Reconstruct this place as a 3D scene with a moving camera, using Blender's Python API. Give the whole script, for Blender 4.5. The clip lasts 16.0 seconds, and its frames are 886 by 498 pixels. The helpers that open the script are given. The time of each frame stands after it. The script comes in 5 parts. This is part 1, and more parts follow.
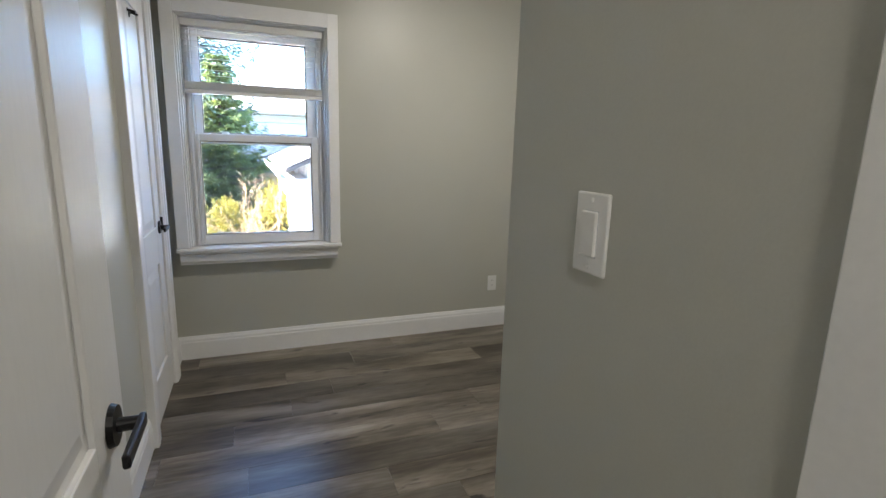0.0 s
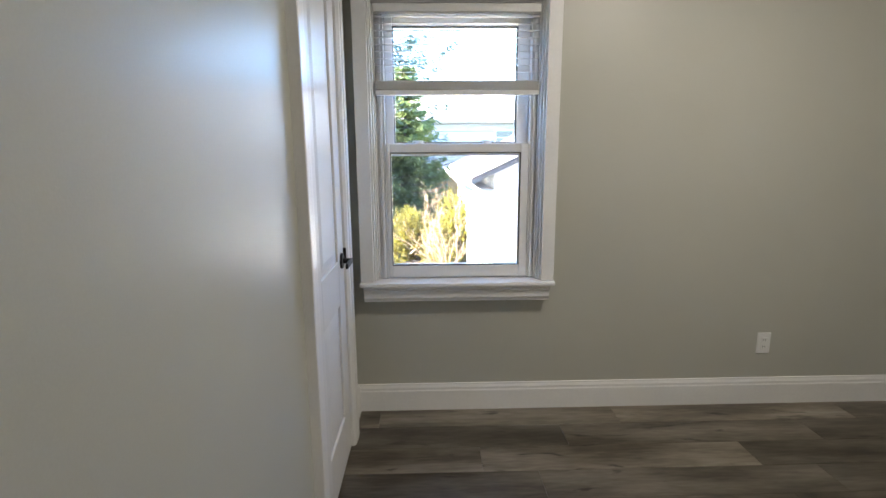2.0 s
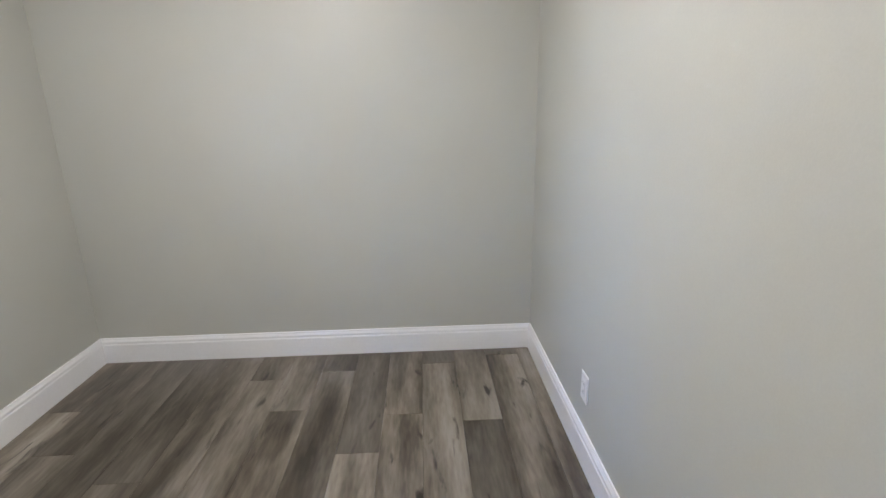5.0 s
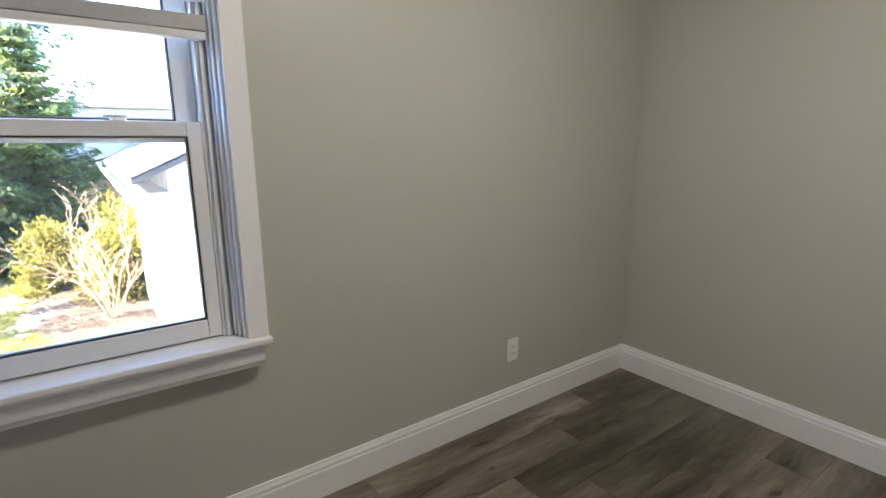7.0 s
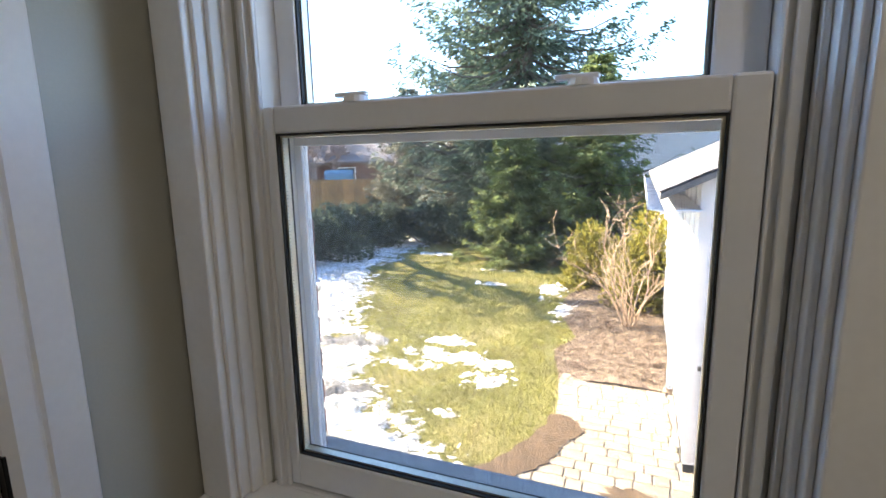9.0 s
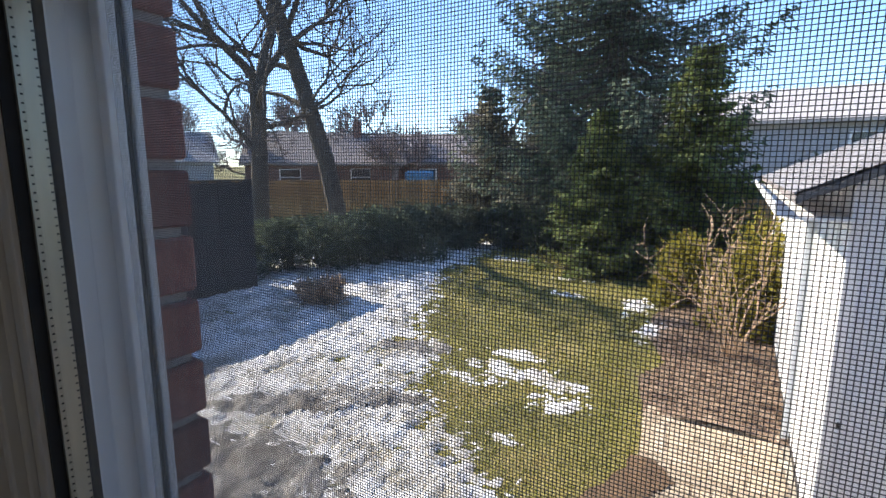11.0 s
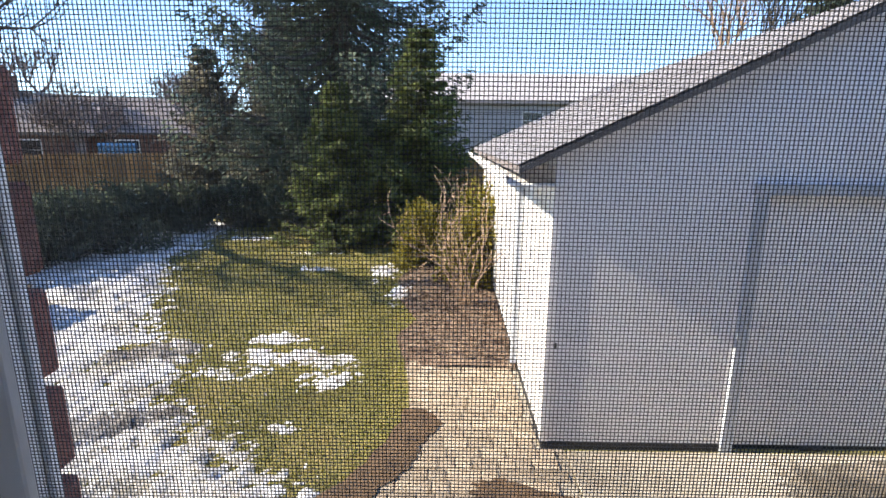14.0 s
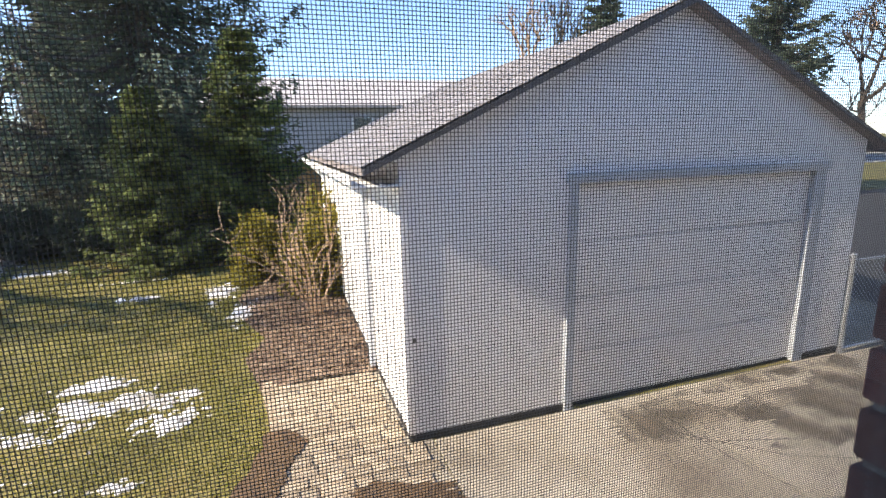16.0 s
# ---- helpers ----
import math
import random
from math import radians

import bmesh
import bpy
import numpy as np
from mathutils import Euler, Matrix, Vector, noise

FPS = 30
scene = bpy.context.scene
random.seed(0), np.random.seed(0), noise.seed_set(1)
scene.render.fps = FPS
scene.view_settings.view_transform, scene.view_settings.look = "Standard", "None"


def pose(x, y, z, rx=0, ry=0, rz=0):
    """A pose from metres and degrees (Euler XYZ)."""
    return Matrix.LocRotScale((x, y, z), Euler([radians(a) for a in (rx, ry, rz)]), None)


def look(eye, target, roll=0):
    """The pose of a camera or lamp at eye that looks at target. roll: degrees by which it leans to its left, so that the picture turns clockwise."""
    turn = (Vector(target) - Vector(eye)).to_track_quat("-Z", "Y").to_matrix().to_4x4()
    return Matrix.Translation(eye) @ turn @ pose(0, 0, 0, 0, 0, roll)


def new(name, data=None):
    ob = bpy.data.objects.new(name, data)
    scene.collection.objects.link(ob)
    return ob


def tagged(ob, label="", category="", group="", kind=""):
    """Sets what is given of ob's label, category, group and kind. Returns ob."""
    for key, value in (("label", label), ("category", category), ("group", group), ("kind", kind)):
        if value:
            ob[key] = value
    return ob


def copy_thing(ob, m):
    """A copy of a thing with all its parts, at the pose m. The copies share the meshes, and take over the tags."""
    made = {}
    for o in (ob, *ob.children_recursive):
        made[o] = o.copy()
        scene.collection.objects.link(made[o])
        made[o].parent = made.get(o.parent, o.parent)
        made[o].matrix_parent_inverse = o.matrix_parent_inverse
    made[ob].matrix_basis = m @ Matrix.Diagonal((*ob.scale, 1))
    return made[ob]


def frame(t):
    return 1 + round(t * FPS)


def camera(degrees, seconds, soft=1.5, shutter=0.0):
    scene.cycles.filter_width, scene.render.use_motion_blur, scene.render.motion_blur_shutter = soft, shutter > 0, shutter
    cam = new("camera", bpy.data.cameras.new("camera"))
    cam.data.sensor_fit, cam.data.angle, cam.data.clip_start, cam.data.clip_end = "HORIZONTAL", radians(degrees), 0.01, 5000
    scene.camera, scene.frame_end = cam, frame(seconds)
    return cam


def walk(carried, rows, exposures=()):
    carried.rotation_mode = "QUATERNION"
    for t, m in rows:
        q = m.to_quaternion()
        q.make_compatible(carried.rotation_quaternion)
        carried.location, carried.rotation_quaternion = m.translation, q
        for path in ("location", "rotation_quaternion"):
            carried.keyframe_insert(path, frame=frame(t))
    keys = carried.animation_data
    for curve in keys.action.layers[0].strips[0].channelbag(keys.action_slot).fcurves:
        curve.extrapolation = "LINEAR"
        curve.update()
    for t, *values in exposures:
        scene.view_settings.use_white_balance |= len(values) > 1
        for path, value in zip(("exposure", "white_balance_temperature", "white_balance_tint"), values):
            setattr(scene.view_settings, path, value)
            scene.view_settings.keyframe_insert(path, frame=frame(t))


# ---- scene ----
cam = camera(84.0, 16.0)
PATH = [
    (0, (0.419, -3.258, 1.329), (1.133, -1.432, 0.934), 1.6),
    (0.5, (0.355, -3.089, 1.306), (0.989, -1.242, 0.871), 2.1),
    (1, (0.351, -2.794, 1.353), (0.807, -0.891, 0.938), 2.0),
    (1.5, (0.337, -2.55, 1.332), (0.572, -0.599, 0.958), 1.1),
    (2, (0.331, -2.42, 1.34), (0.388, -0.457, 0.957), -0.3),
    (2.5, (0.348, -2.366, 1.34), (0.576, -0.431, 0.886), 0.6),
    (3, (0.407, -2.215, 1.318), (0.944, -0.357, 0.808), 1.5),
    (3.5, (0.488, -1.999, 1.324), (1.524, -0.349, 0.871), 3.7),
    (4, (0.439, -1.861, 1.361), (2.108, -0.887, 0.845), -1.5),
    (4.2, (0.394, -1.827, 1.363), (2.191, -1.151, 0.8), -2.2),
    (4.7, (0.40, -1.83, 1.355), (2.26, -1.76, 0.81), -1.5),
    (5.25, (0.40, -1.83, 1.35), (2.26, -1.93, 0.82), -1.0),
    (5.8, (0.40, -1.82, 1.345), (2.26, -1.74, 0.83), -0.6),
    (6.3, (0.412, -1.806, 1.344), (2.152, -0.951, 0.853), -0.5),
    (6.5, (0.427, -1.733, 1.35), (2.025, -0.639, 0.85), 0.7),
    (7, (0.529, -1.618, 1.319), (1.67, -0.029, 0.9), -0.3),
    (7.5, (0.679, -1.442, 1.336), (1.258, 0.441, 0.993), 0.5),
    (8, (0.813, -1.215, 1.314), (0.696, 0.752, 0.968), 2.5),
    (8.5, (0.802, -0.947, 1.283), (0.198, 0.933, 0.971), 1.6),
    (9, (0.693, -0.644, 1.295), (-0.041, 1.183, 0.944), -1.1),
    (9.2, (0.655, -0.529, 1.282), (-0.167, 1.251, 0.89), -0.5),
    (11.5, (0.571, -0.120, 1.185), (-0.468, 1.563, 0.889), 0.7),
    (12, (0.592, -0.112, 1.180), (-0.466, 1.564, 0.912), 1.2),
    (12.5, (0.599, -0.120, 1.175), (-0.410, 1.582, 0.879), 1.3),
    (13, (0.610, -0.112, 1.190), (-0.241, 1.662, 0.832), 0.6),
    (13.5, (0.524, -0.143, 1.205), (0.024, 1.755, 0.805), 0.9),
    (14, (0.345, -0.132, 1.215), (0.33, 1.820, 0.779), 0.6),
    (14.5, (0.299, -0.148, 1.225), (0.653, 1.764, 0.777), -0.2),
    (15, (0.285, -0.134, 1.225), (0.828, 1.730, 0.781), -0.9),
    (15.5, (0.283, -0.155, 1.215), (0.882, 1.699, 0.788), -1.6),
    (16, (0.279, -0.144, 1.200), (0.887, 1.708, 0.780), -1.4),
]
EXPOSURES = [(0.0, 4.86, 6250, 9), (0.4, 5.0, 6300, 10), (0.7, 4.98, 6350, 10), (1.5, 4.85, 6500, 10), (2.5, 4.8, 6500, 10), (3.5, 4.7, 6400, 10), (4.0, 5.02, 5950, 12), (4.2, 5.5, 5850, 13), (6.3, 5.75, 5900, 14), (6.6, 5.45, 6150, 13), (7.0, 4.85, 6400, 11), (7.5, 4.35, 6500, 10), (8.0, 4.15, 6600, 11), (8.5, 4.0, 6750, 11), (9.2, 3.45, 7100, 12), (11.3, 1.9, 6650, 13), (13.0, 1.88, 6750, 14), (14.0, 1.95, 6950, 15), (16.0, 2.0, 7150, 16)]
walk(cam, [(t, look(eye, aim, roll)) for t, eye, aim, roll in PATH], EXPOSURES)

# ---- world, sun, exposure ----
SUN_UP, SUN_SIDE = 34.5, 3.0
world = bpy.data.worlds.new("sky")
scene.world = world
world.use_nodes = True
wn, wl = world.node_tree.nodes, world.node_tree.links
wn.clear()
sky = wn.new("ShaderNodeTexSky")
sky.sky_type, sky.sun_disc = "NISHITA", False
sky.sun_elevation, sky.sun_rotation = radians(SUN_UP), radians(270 - SUN_SIDE)
sky.air_density, sky.dust_density, sky.ozone_density = 0.8, 0.0, 5.0
bg = wn.new("ShaderNodeBackground")
bg.inputs["Strength"].default_value = 0.13
wo = wn.new("ShaderNodeOutputWorld")
wl.new(sky.outputs[0], bg.inputs[0]), wl.new(bg.outputs[0], wo.inputs[0])
sun_data = bpy.data.lights.new("sun", "SUN")
sun_data.energy, sun_data.angle, sun_data.color = 3.3, radians(0.5), (1.0, 0.92, 0.79)
sun = new("sun", sun_data)
sd = Vector((-math.cos(radians(SUN_UP)) * math.cos(radians(SUN_SIDE)), -math.cos(radians(SUN_UP)) * math.sin(radians(SUN_SIDE)), math.sin(radians(SUN_UP))))
sun.matrix_world = look(sd * 30, (0, 0, 0))

# ---- materials ----


def lin(r, g, b):
    return tuple((c / 255 / 12.92 if c / 255 <= 0.04045 else ((c / 255 + 0.055) / 1.055) ** 2.4) for c in (r, g, b)) + (1,)


def mat(name, ramp, scale=4.0, rough=0.6, bump=0.1, fine=60.0, metal=0.0, stretch=(1, 1, 1), detail=5.0, vary=0.0, mix=0.5, spec=0.5, bump_scale=None, dist=0.02):
    """A surface whose colour runs along ramp by two scales of noise, with fine relief; vary: change of value from object to object."""
    m = bpy.data.materials.new(name)
    m.use_nodes = True
    n, l = m.node_tree.nodes, m.node_tree.links
    p = n["Principled BSDF"]
    co = n.new("ShaderNodeTexCoord")
    mp = n.new("ShaderNodeMapping")
    mp.inputs["Scale"].default_value = stretch
    l.new(co.outputs["Object"], mp.inputs[0])
    a, b = n.new("ShaderNodeTexNoise"), n.new("ShaderNodeTexNoise")
    a.inputs["Scale"].default_value, a.inputs["Detail"].default_value = scale, detail
    b.inputs["Scale"].default_value, b.inputs["Detail"].default_value = fine, 3.0
    l.new(mp.outputs[0], a.inputs[0]), l.new(mp.outputs[0], b.inputs[0])
    mx = n.new("ShaderNodeMix")
    mx.inputs[0].default_value = mix
    l.new(a.outputs[0], mx.inputs[2]), l.new(b.outputs[0], mx.inputs[3])
    cr = n.new("ShaderNodeValToRGB")
    e = cr.color_ramp.elements
    while len(e) < len(ramp):
        e.new(0.5)
    for k, (pos, c) in enumerate(ramp):
        e[k].position, e[k].color = 0.5 + (pos - 0.5) * 0.6, c
    l.new(mx.outputs[0], cr.inputs[0])
    out = cr.outputs[0]
    if vary:
        oi = n.new("ShaderNodeObjectInfo")
        hs = n.new("ShaderNodeHueSaturation")
        mr = n.new("ShaderNodeMapRange")
        mr.inputs["To Min"].default_value, mr.inputs["To Max"].default_value = 1 - vary, 1 + vary
        l.new(oi.outputs["Random"], mr.inputs[0]), l.new(mr.outputs[0], hs.inputs["Value"]), l.new(out, hs.inputs["Color"])
        out = hs.outputs[0]
    l.new(out, p.inputs["Base Color"])
    p.inputs["Roughness"].default_value, p.inputs["Metallic"].default_value = rough, metal
    p.inputs["Specular IOR Level"].default_value = spec
    if bump:
        bn = n.new("ShaderNodeBump")
        bn.inputs["Strength"].default_value, bn.inputs["Distance"].default_value = bump, dist
        l.new(b.outputs[0], bn.inputs["Height"]), l.new(bn.outputs[0], p.inputs["Normal"])
    return m


def two(c, k=0.06):
    """A ramp close about one colour."""
    return [(0.3, tuple(v * (1 - k) for v in c[:3]) + (1,)), (0.7, tuple(min(1, v * (1 + k)) for v in c[:3]) + (1,))]


WALL = mat("greige_wall_paint", two((0.488, 0.488, 0.443), 0.02), 2.0, 0.4, 0.05, 220, dist=0.004)
CEIL = mat("ceiling_paint", two((0.78, 0.77, 0.75), 0.02), 2.0, 0.8, 0.05, 150, dist=0.004)
WHITE = mat("white_trim_paint", two((0.83, 0.83, 0.83), 0.02), 5.0, 0.32, 0.03, 90, dist=0.003)
DOOR = mat("white_door_paint", two((0.77, 0.77, 0.77), 0.02), 4.0, 0.36, 0.04, 120, stretch=(1, 1, 0.2), dist=0.003)
VINYL = mat("white_vinyl", two((0.78, 0.79, 0.80), 0.015), 6.0, 0.3, 0.02, 80, dist=0.002)
PLATE = mat("white_plastic", two((0.8, 0.8, 0.79), 0.01), 9.0, 0.3, 0.0, 50)
BLACK = mat("matte_black_metal", two((0.012, 0.012, 0.013), 0.2), 30.0, 0.38, 0.05, 300, metal=0.4, dist=0.001)
GASKET = mat("black_rubber", two((0.01, 0.01, 0.01), 0.2), 30.0, 0.6, 0.0)
SPACER = mat("aluminium_spacer", two((0.62, 0.58, 0.47), 0.08), 30.0, 0.35, 0.05, 200, metal=0.8, stretch=(1, 1, 0.2), dist=0.001)
DARKMETAL = mat("dark_bronze", two((0.05, 0.045, 0.04), 0.2), 30.0, 0.45, 0.0, metal=0.5)
SCREEN = mat("charcoal_screen_wire", two((0.06, 0.06, 0.062), 0.1), 30.0, 0.5, 0.0)
BLIND = mat("white_blind_slat", two((0.76, 0.76, 0.75), 0.02), 9.0, 0.4, 0.0)
BRICK = mat("dark_red_brick", [(0.3, (0.12, 0.042, 0.034, 1)), (0.5, (0.20, 0.07, 0.056, 1)), (0.75, (0.28, 0.115, 0.09, 1))], 9.0, 0.85, 0.5, 110, vary=0.22, dist=0.004)
MORTAR = mat("grey_mortar", two((0.33, 0.31, 0.29), 0.15), 12.0, 0.95, 0.5, 160, dist=0.004)
STUCCO = mat("painted_garage_board", two((0.85, 0.835, 0.83), 0.035), 1.2, 0.75, 0.25, 120, dist=0.003)
GDOOR = mat("painted_overhead_door", two((0.86, 0.845, 0.835), 0.03), 1.5, 0.6, 0.15, 120, dist=0.002)
GTRIM = mat("blue_grey_trim", two((0.47, 0.50, 0.54), 0.06), 4.0, 0.6, 0.1, 90, dist=0.003)
SIDING = mat("white_siding", two((0.8, 0.79, 0.77), 0.03), 3.0, 0.6, 0.1, 80, dist=0.003)
RAKE = mat("weathered_dark_edge", two((0.11, 0.11, 0.115), 0.15), 6.0, 0.8, 0.2, 60, dist=0.003)
SHINGLE = mat("grey_asphalt_shingle", [(0.3, (0.15, 0.143, 0.15, 1)), (0.7, (0.29, 0.275, 0.28, 1))], 5.0, 0.95, 0.6, 120, vary=0.16, dist=0.006)
FOUNDATION = mat("dark_foundation", two((0.05, 0.045, 0.04), 0.3), 8.0, 0.95, 0.4, 60)
CONCRETE = mat("concrete_drive", [(0.25, (0.24, 0.20, 0.15, 1)), (0.5, (0.42, 0.37, 0.29, 1)), (0.75, (0.54, 0.49, 0.41, 1))], 1.3, 0.92, 0.4, 70, vary=0.06, mix=0.35, dist=0.004)
PAVER = mat("tan_paver", [(0.3, (0.25, 0.19, 0.13, 1)), (0.5, (0.36, 0.285, 0.20, 1)), (0.75, (0.46, 0.39, 0.30, 1))], 5.0, 0.92, 0.5, 90, vary=0.2, dist=0.004)
MULCH = mat("wood_mulch", [(0.3, (0.09, 0.055, 0.036, 1)), (0.5, (0.22, 0.15, 0.10, 1)), (0.75, (0.38, 0.28, 0.20, 1))], 9.0, 0.95, 1.0, 55, dist=0.03)
LAWN = mat("dormant_lawn", [(0.3, (0.10, 0.085, 0.025, 1)), (0.5, (0.20, 0.18, 0.045, 1)), (0.72, (0.31, 0.24, 0.095, 1))], 1.1, 0.95, 0.8, 45, dist=0.04)
GRASS = mat("grass_blades", [(0.25, (0.11, 0.12, 0.018, 1)), (0.5, (0.27, 0.255, 0.05, 1)), (0.75, (0.42, 0.34, 0.12, 1))], 1.6, 0.8, 0.0, 9)
SNOW = mat("old_snow", [(0.34, (0.34, 0.31, 0.25, 1)), (0.5, (0.62, 0.61, 0.60, 1)), (0.66, (0.84, 0.85, 0.87, 1))], 2.2, 0.75, 0.7, 34, dist=0.03)
BARK = mat("grey_brown_bark", [(0.3, (0.045, 0.035, 0.028, 1)), (0.7, (0.14, 0.11, 0.085, 1))], 6.0, 0.95, 0.8, 40, stretch=(3, 3, 0.6), dist=0.02)
TWIG = mat("pale_twig", [(0.3, (0.26, 0.17, 0.105, 1)), (0.7, (0.50, 0.36, 0.25, 1))], 12.0, 0.9, 0.3, 60)
SPRUCE = mat("dark_spruce_needles", [(0.3, (0.06, 0.09, 0.065, 1)), (0.5, (0.13, 0.165, 0.11, 1)), (0.75, (0.23, 0.25, 0.165, 1))], 1.6, 0.8, 0.0, 12)
SPRUCE_LIGHT = mat("fresh_spruce_needles", [(0.3, (0.085, 0.11, 0.035, 1)), (0.5, (0.17, 0.205, 0.07, 1)), (0.75, (0.28, 0.30, 0.11, 1))], 2.0, 0.8, 0.0, 12)
CEDAR = mat("cedar_hedge_leaf", [(0.3, (0.045, 0.06, 0.04, 1)), (0.5, (0.09, 0.11, 0.065, 1)), (0.75, (0.16, 0.175, 0.10, 1))], 1.5, 0.85, 0.0, 12)
GOLD = mat("golden_juniper_leaf", [(0.3, (0.12, 0.10, 0.015, 1)), (0.5, (0.24, 0.21, 0.035, 1)), (0.75, (0.36, 0.30, 0.07, 1))], 3.0, 0.85, 0.0, 15)
GREYLEAF = mat("grey_green_thicket", [(0.3, (0.11, 0.105, 0.08, 1)), (0.5, (0.19, 0.18, 0.13, 1)), (0.75, (0.30, 0.28, 0.21, 1))], 1.0, 0.9, 0.0, 9)
FENCE = mat("cedar_fence_board", [(0.3, (0.30, 0.15, 0.06, 1)), (0.7, (0.50, 0.29, 0.13, 1))], 3.0, 0.85, 0.3, 40, stretch=(3, 3, 0.4), vary=0.2)
DARKWOOD = mat("dark_stained_board", [(0.3, (0.022, 0.02, 0.021, 1)), (0.7, (0.055, 0.05, 0.05, 1))], 3.0, 0.85, 0.3, 40, stretch=(3, 3, 0.4), vary=0.2)
GALV = mat("galvanised_steel", two((0.5, 0.52, 0.54), 0.08), 12.0, 0.45, 0.1, 90, metal=0.7)
FARBRICK = mat("far_brown_brick", two((0.20, 0.11, 0.085), 0.2), 3.0, 0.9, 0.2, 30)
FARROOF = mat("far_brown_roof", two((0.22, 0.19, 0.18), 0.2), 3.0, 0.95, 0.2, 30)
GREYSIDE = mat("grey_lap_siding", two((0.42, 0.42, 0.45), 0.06), 3.0, 0.7, 0.1, 40)
PALEROOF = mat("frosted_roof", two((0.40, 0.37, 0.36), 0.15), 2.0, 0.9, 0.2, 30)
FARGLASS = mat("dark_window_pane", two((0.03, 0.035, 0.045), 0.2), 3.0, 0.1, 0.0)
CARPAINT = mat("blue_car_paint", two((0.06, 0.15, 0.26), 0.05), 5.0, 0.25, 0.0)
TYRE = mat("tyre_rubber", two((0.02, 0.02, 0.02), 0.2), 9.0, 0.9, 0.0)



def leafy(m, share=0.5):
    """Lets part of the light through thin leaves."""
    n, l = m.node_tree.nodes, m.node_tree.links
    t, mx = n.new("ShaderNodeBsdfTranslucent"), n.new("ShaderNodeMixShader")
    p = n["Principled BSDF"]
    l.new(p.inputs["Base Color"].links[0].from_socket, t.inputs[0])
    mx.inputs[0].default_value = share
    l.new(p.outputs[0], mx.inputs[1]), l.new(t.outputs[0], mx.inputs[2]), l.new(mx.outputs[0], n["Material Output"].inputs[0])


for leaf_material in (SPRUCE, SPRUCE_LIGHT, CEDAR, GOLD, GREYLEAF, GRASS):
    leafy(leaf_material)

# glass: clear, with gloss by the angle
GLASS = bpy.data.materials.new("clear_glass")
GLASS.use_nodes = True
gn, gl = GLASS.node_tree.nodes, GLASS.node_tree.links
gn.remove(gn["Principled BSDF"])
g_t, g_g, g_f, g_m = gn.new("ShaderNodeBsdfTransparent"), gn.new("ShaderNodeBsdfGlossy"), gn.new("ShaderNodeFresnel"), gn.new("ShaderNodeMixShader")
g_t.inputs[0].default_value = (0.95, 0.965, 0.96, 1)
g_g.inputs["Roughness"].default_value = 0.01
g_f.inputs[0].default_value = 1.35
gl.new(g_f.outputs[0], g_m.inputs[0]), gl.new(g_t.outputs[0], g_m.inputs[1]), gl.new(g_g.outputs[0], g_m.inputs[2])
gl.new(g_m.outputs[0], gn["Material Output"].inputs[0])

# a glowing lamp diffuser
GLOW = bpy.data.materials.new("lamp_diffuser")
GLOW.use_nodes = True
gp = GLOW.node_tree.nodes["Principled BSDF"]
gp.inputs["Base Color"].default_value = (0.9, 0.88, 0.82, 1)
gp.inputs["Emission Color"].default_value, gp.inputs["Emission Strength"].default_value = (1.0, 0.91, 0.79, 1), 3.4


def plank_material():
    m = mat("grey_brown_vinyl_plank", [(0.2, (0.032, 0.025, 0.018, 1)), (0.38, (0.078, 0.064, 0.047, 1)), (0.54, (0.145, 0.124, 0.096, 1)), (0.8, (0.265, 0.238, 0.2, 1))],
            1.7, 0.30, 0.08, 16, stretch=(0.7, 4.2, 1), vary=0.34, mix=0.22, detail=6, dist=0.002)
    n, l = m.node_tree.nodes, m.node_tree.links
    # each board shows another stretch of the grain
    mp, co = n["Mapping"], n["Texture Coordinate"]
    oi = n.new("ShaderNodeObjectInfo")
    ad = n.new("ShaderNodeVectorMath")
    mu = n.new("ShaderNodeVectorMath")
    mu.operation = "MULTIPLY"
    mu.inputs[1].default_value = (17, 31, 5)
    cx = n.new("ShaderNodeCombineXYZ")
    for k in range(3):
        l.new(oi.outputs["Random"], cx.inputs[k])
    l.new(cx.outputs[0], mu.inputs[0]), l.new(mu.outputs[0], ad.inputs[1]), l.new(co.outputs["Object"], ad.inputs[0]), l.new(ad.outputs[0], mp.inputs[0])
    # dark knots and checks along the grain
    kn, kr, km = n.new("ShaderNodeTexNoise"), n.new("ShaderNodeMapRange"), n.new("ShaderNodeMix")
    kmap = n.new("ShaderNodeMapping")
    kmap.inputs["Scale"].default_value = (2.6, 11, 1)
    kn.inputs["Scale"].default_value, kn.inputs["Detail"].default_value, kn.inputs["Distortion"].default_value = 1.6, 4.0, 0.6
    kr.inputs["From Min"].default_value, kr.inputs["From Max"].default_value = 0.63, 0.72
    km.data_type = "RGBA"
    km.inputs[7].default_value = (0.022, 0.016, 0.012, 1)
    p = n["Principled BSDF"]
    src = p.inputs["Base Color"].links[0].from_socket
    l.new(ad.outputs[0], kmap.inputs[0]), l.new(kmap.outputs[0], kn.inputs[0]), l.new(kn.outputs[0], kr.inputs[0])
    l.new(kr.outputs[0], km.inputs[0]), l.new(src, km.inputs[6]), l.new(km.outputs[2], p.inputs["Base Color"])
    return m


PLANK = plank_material()

# ---- mesh helpers ----


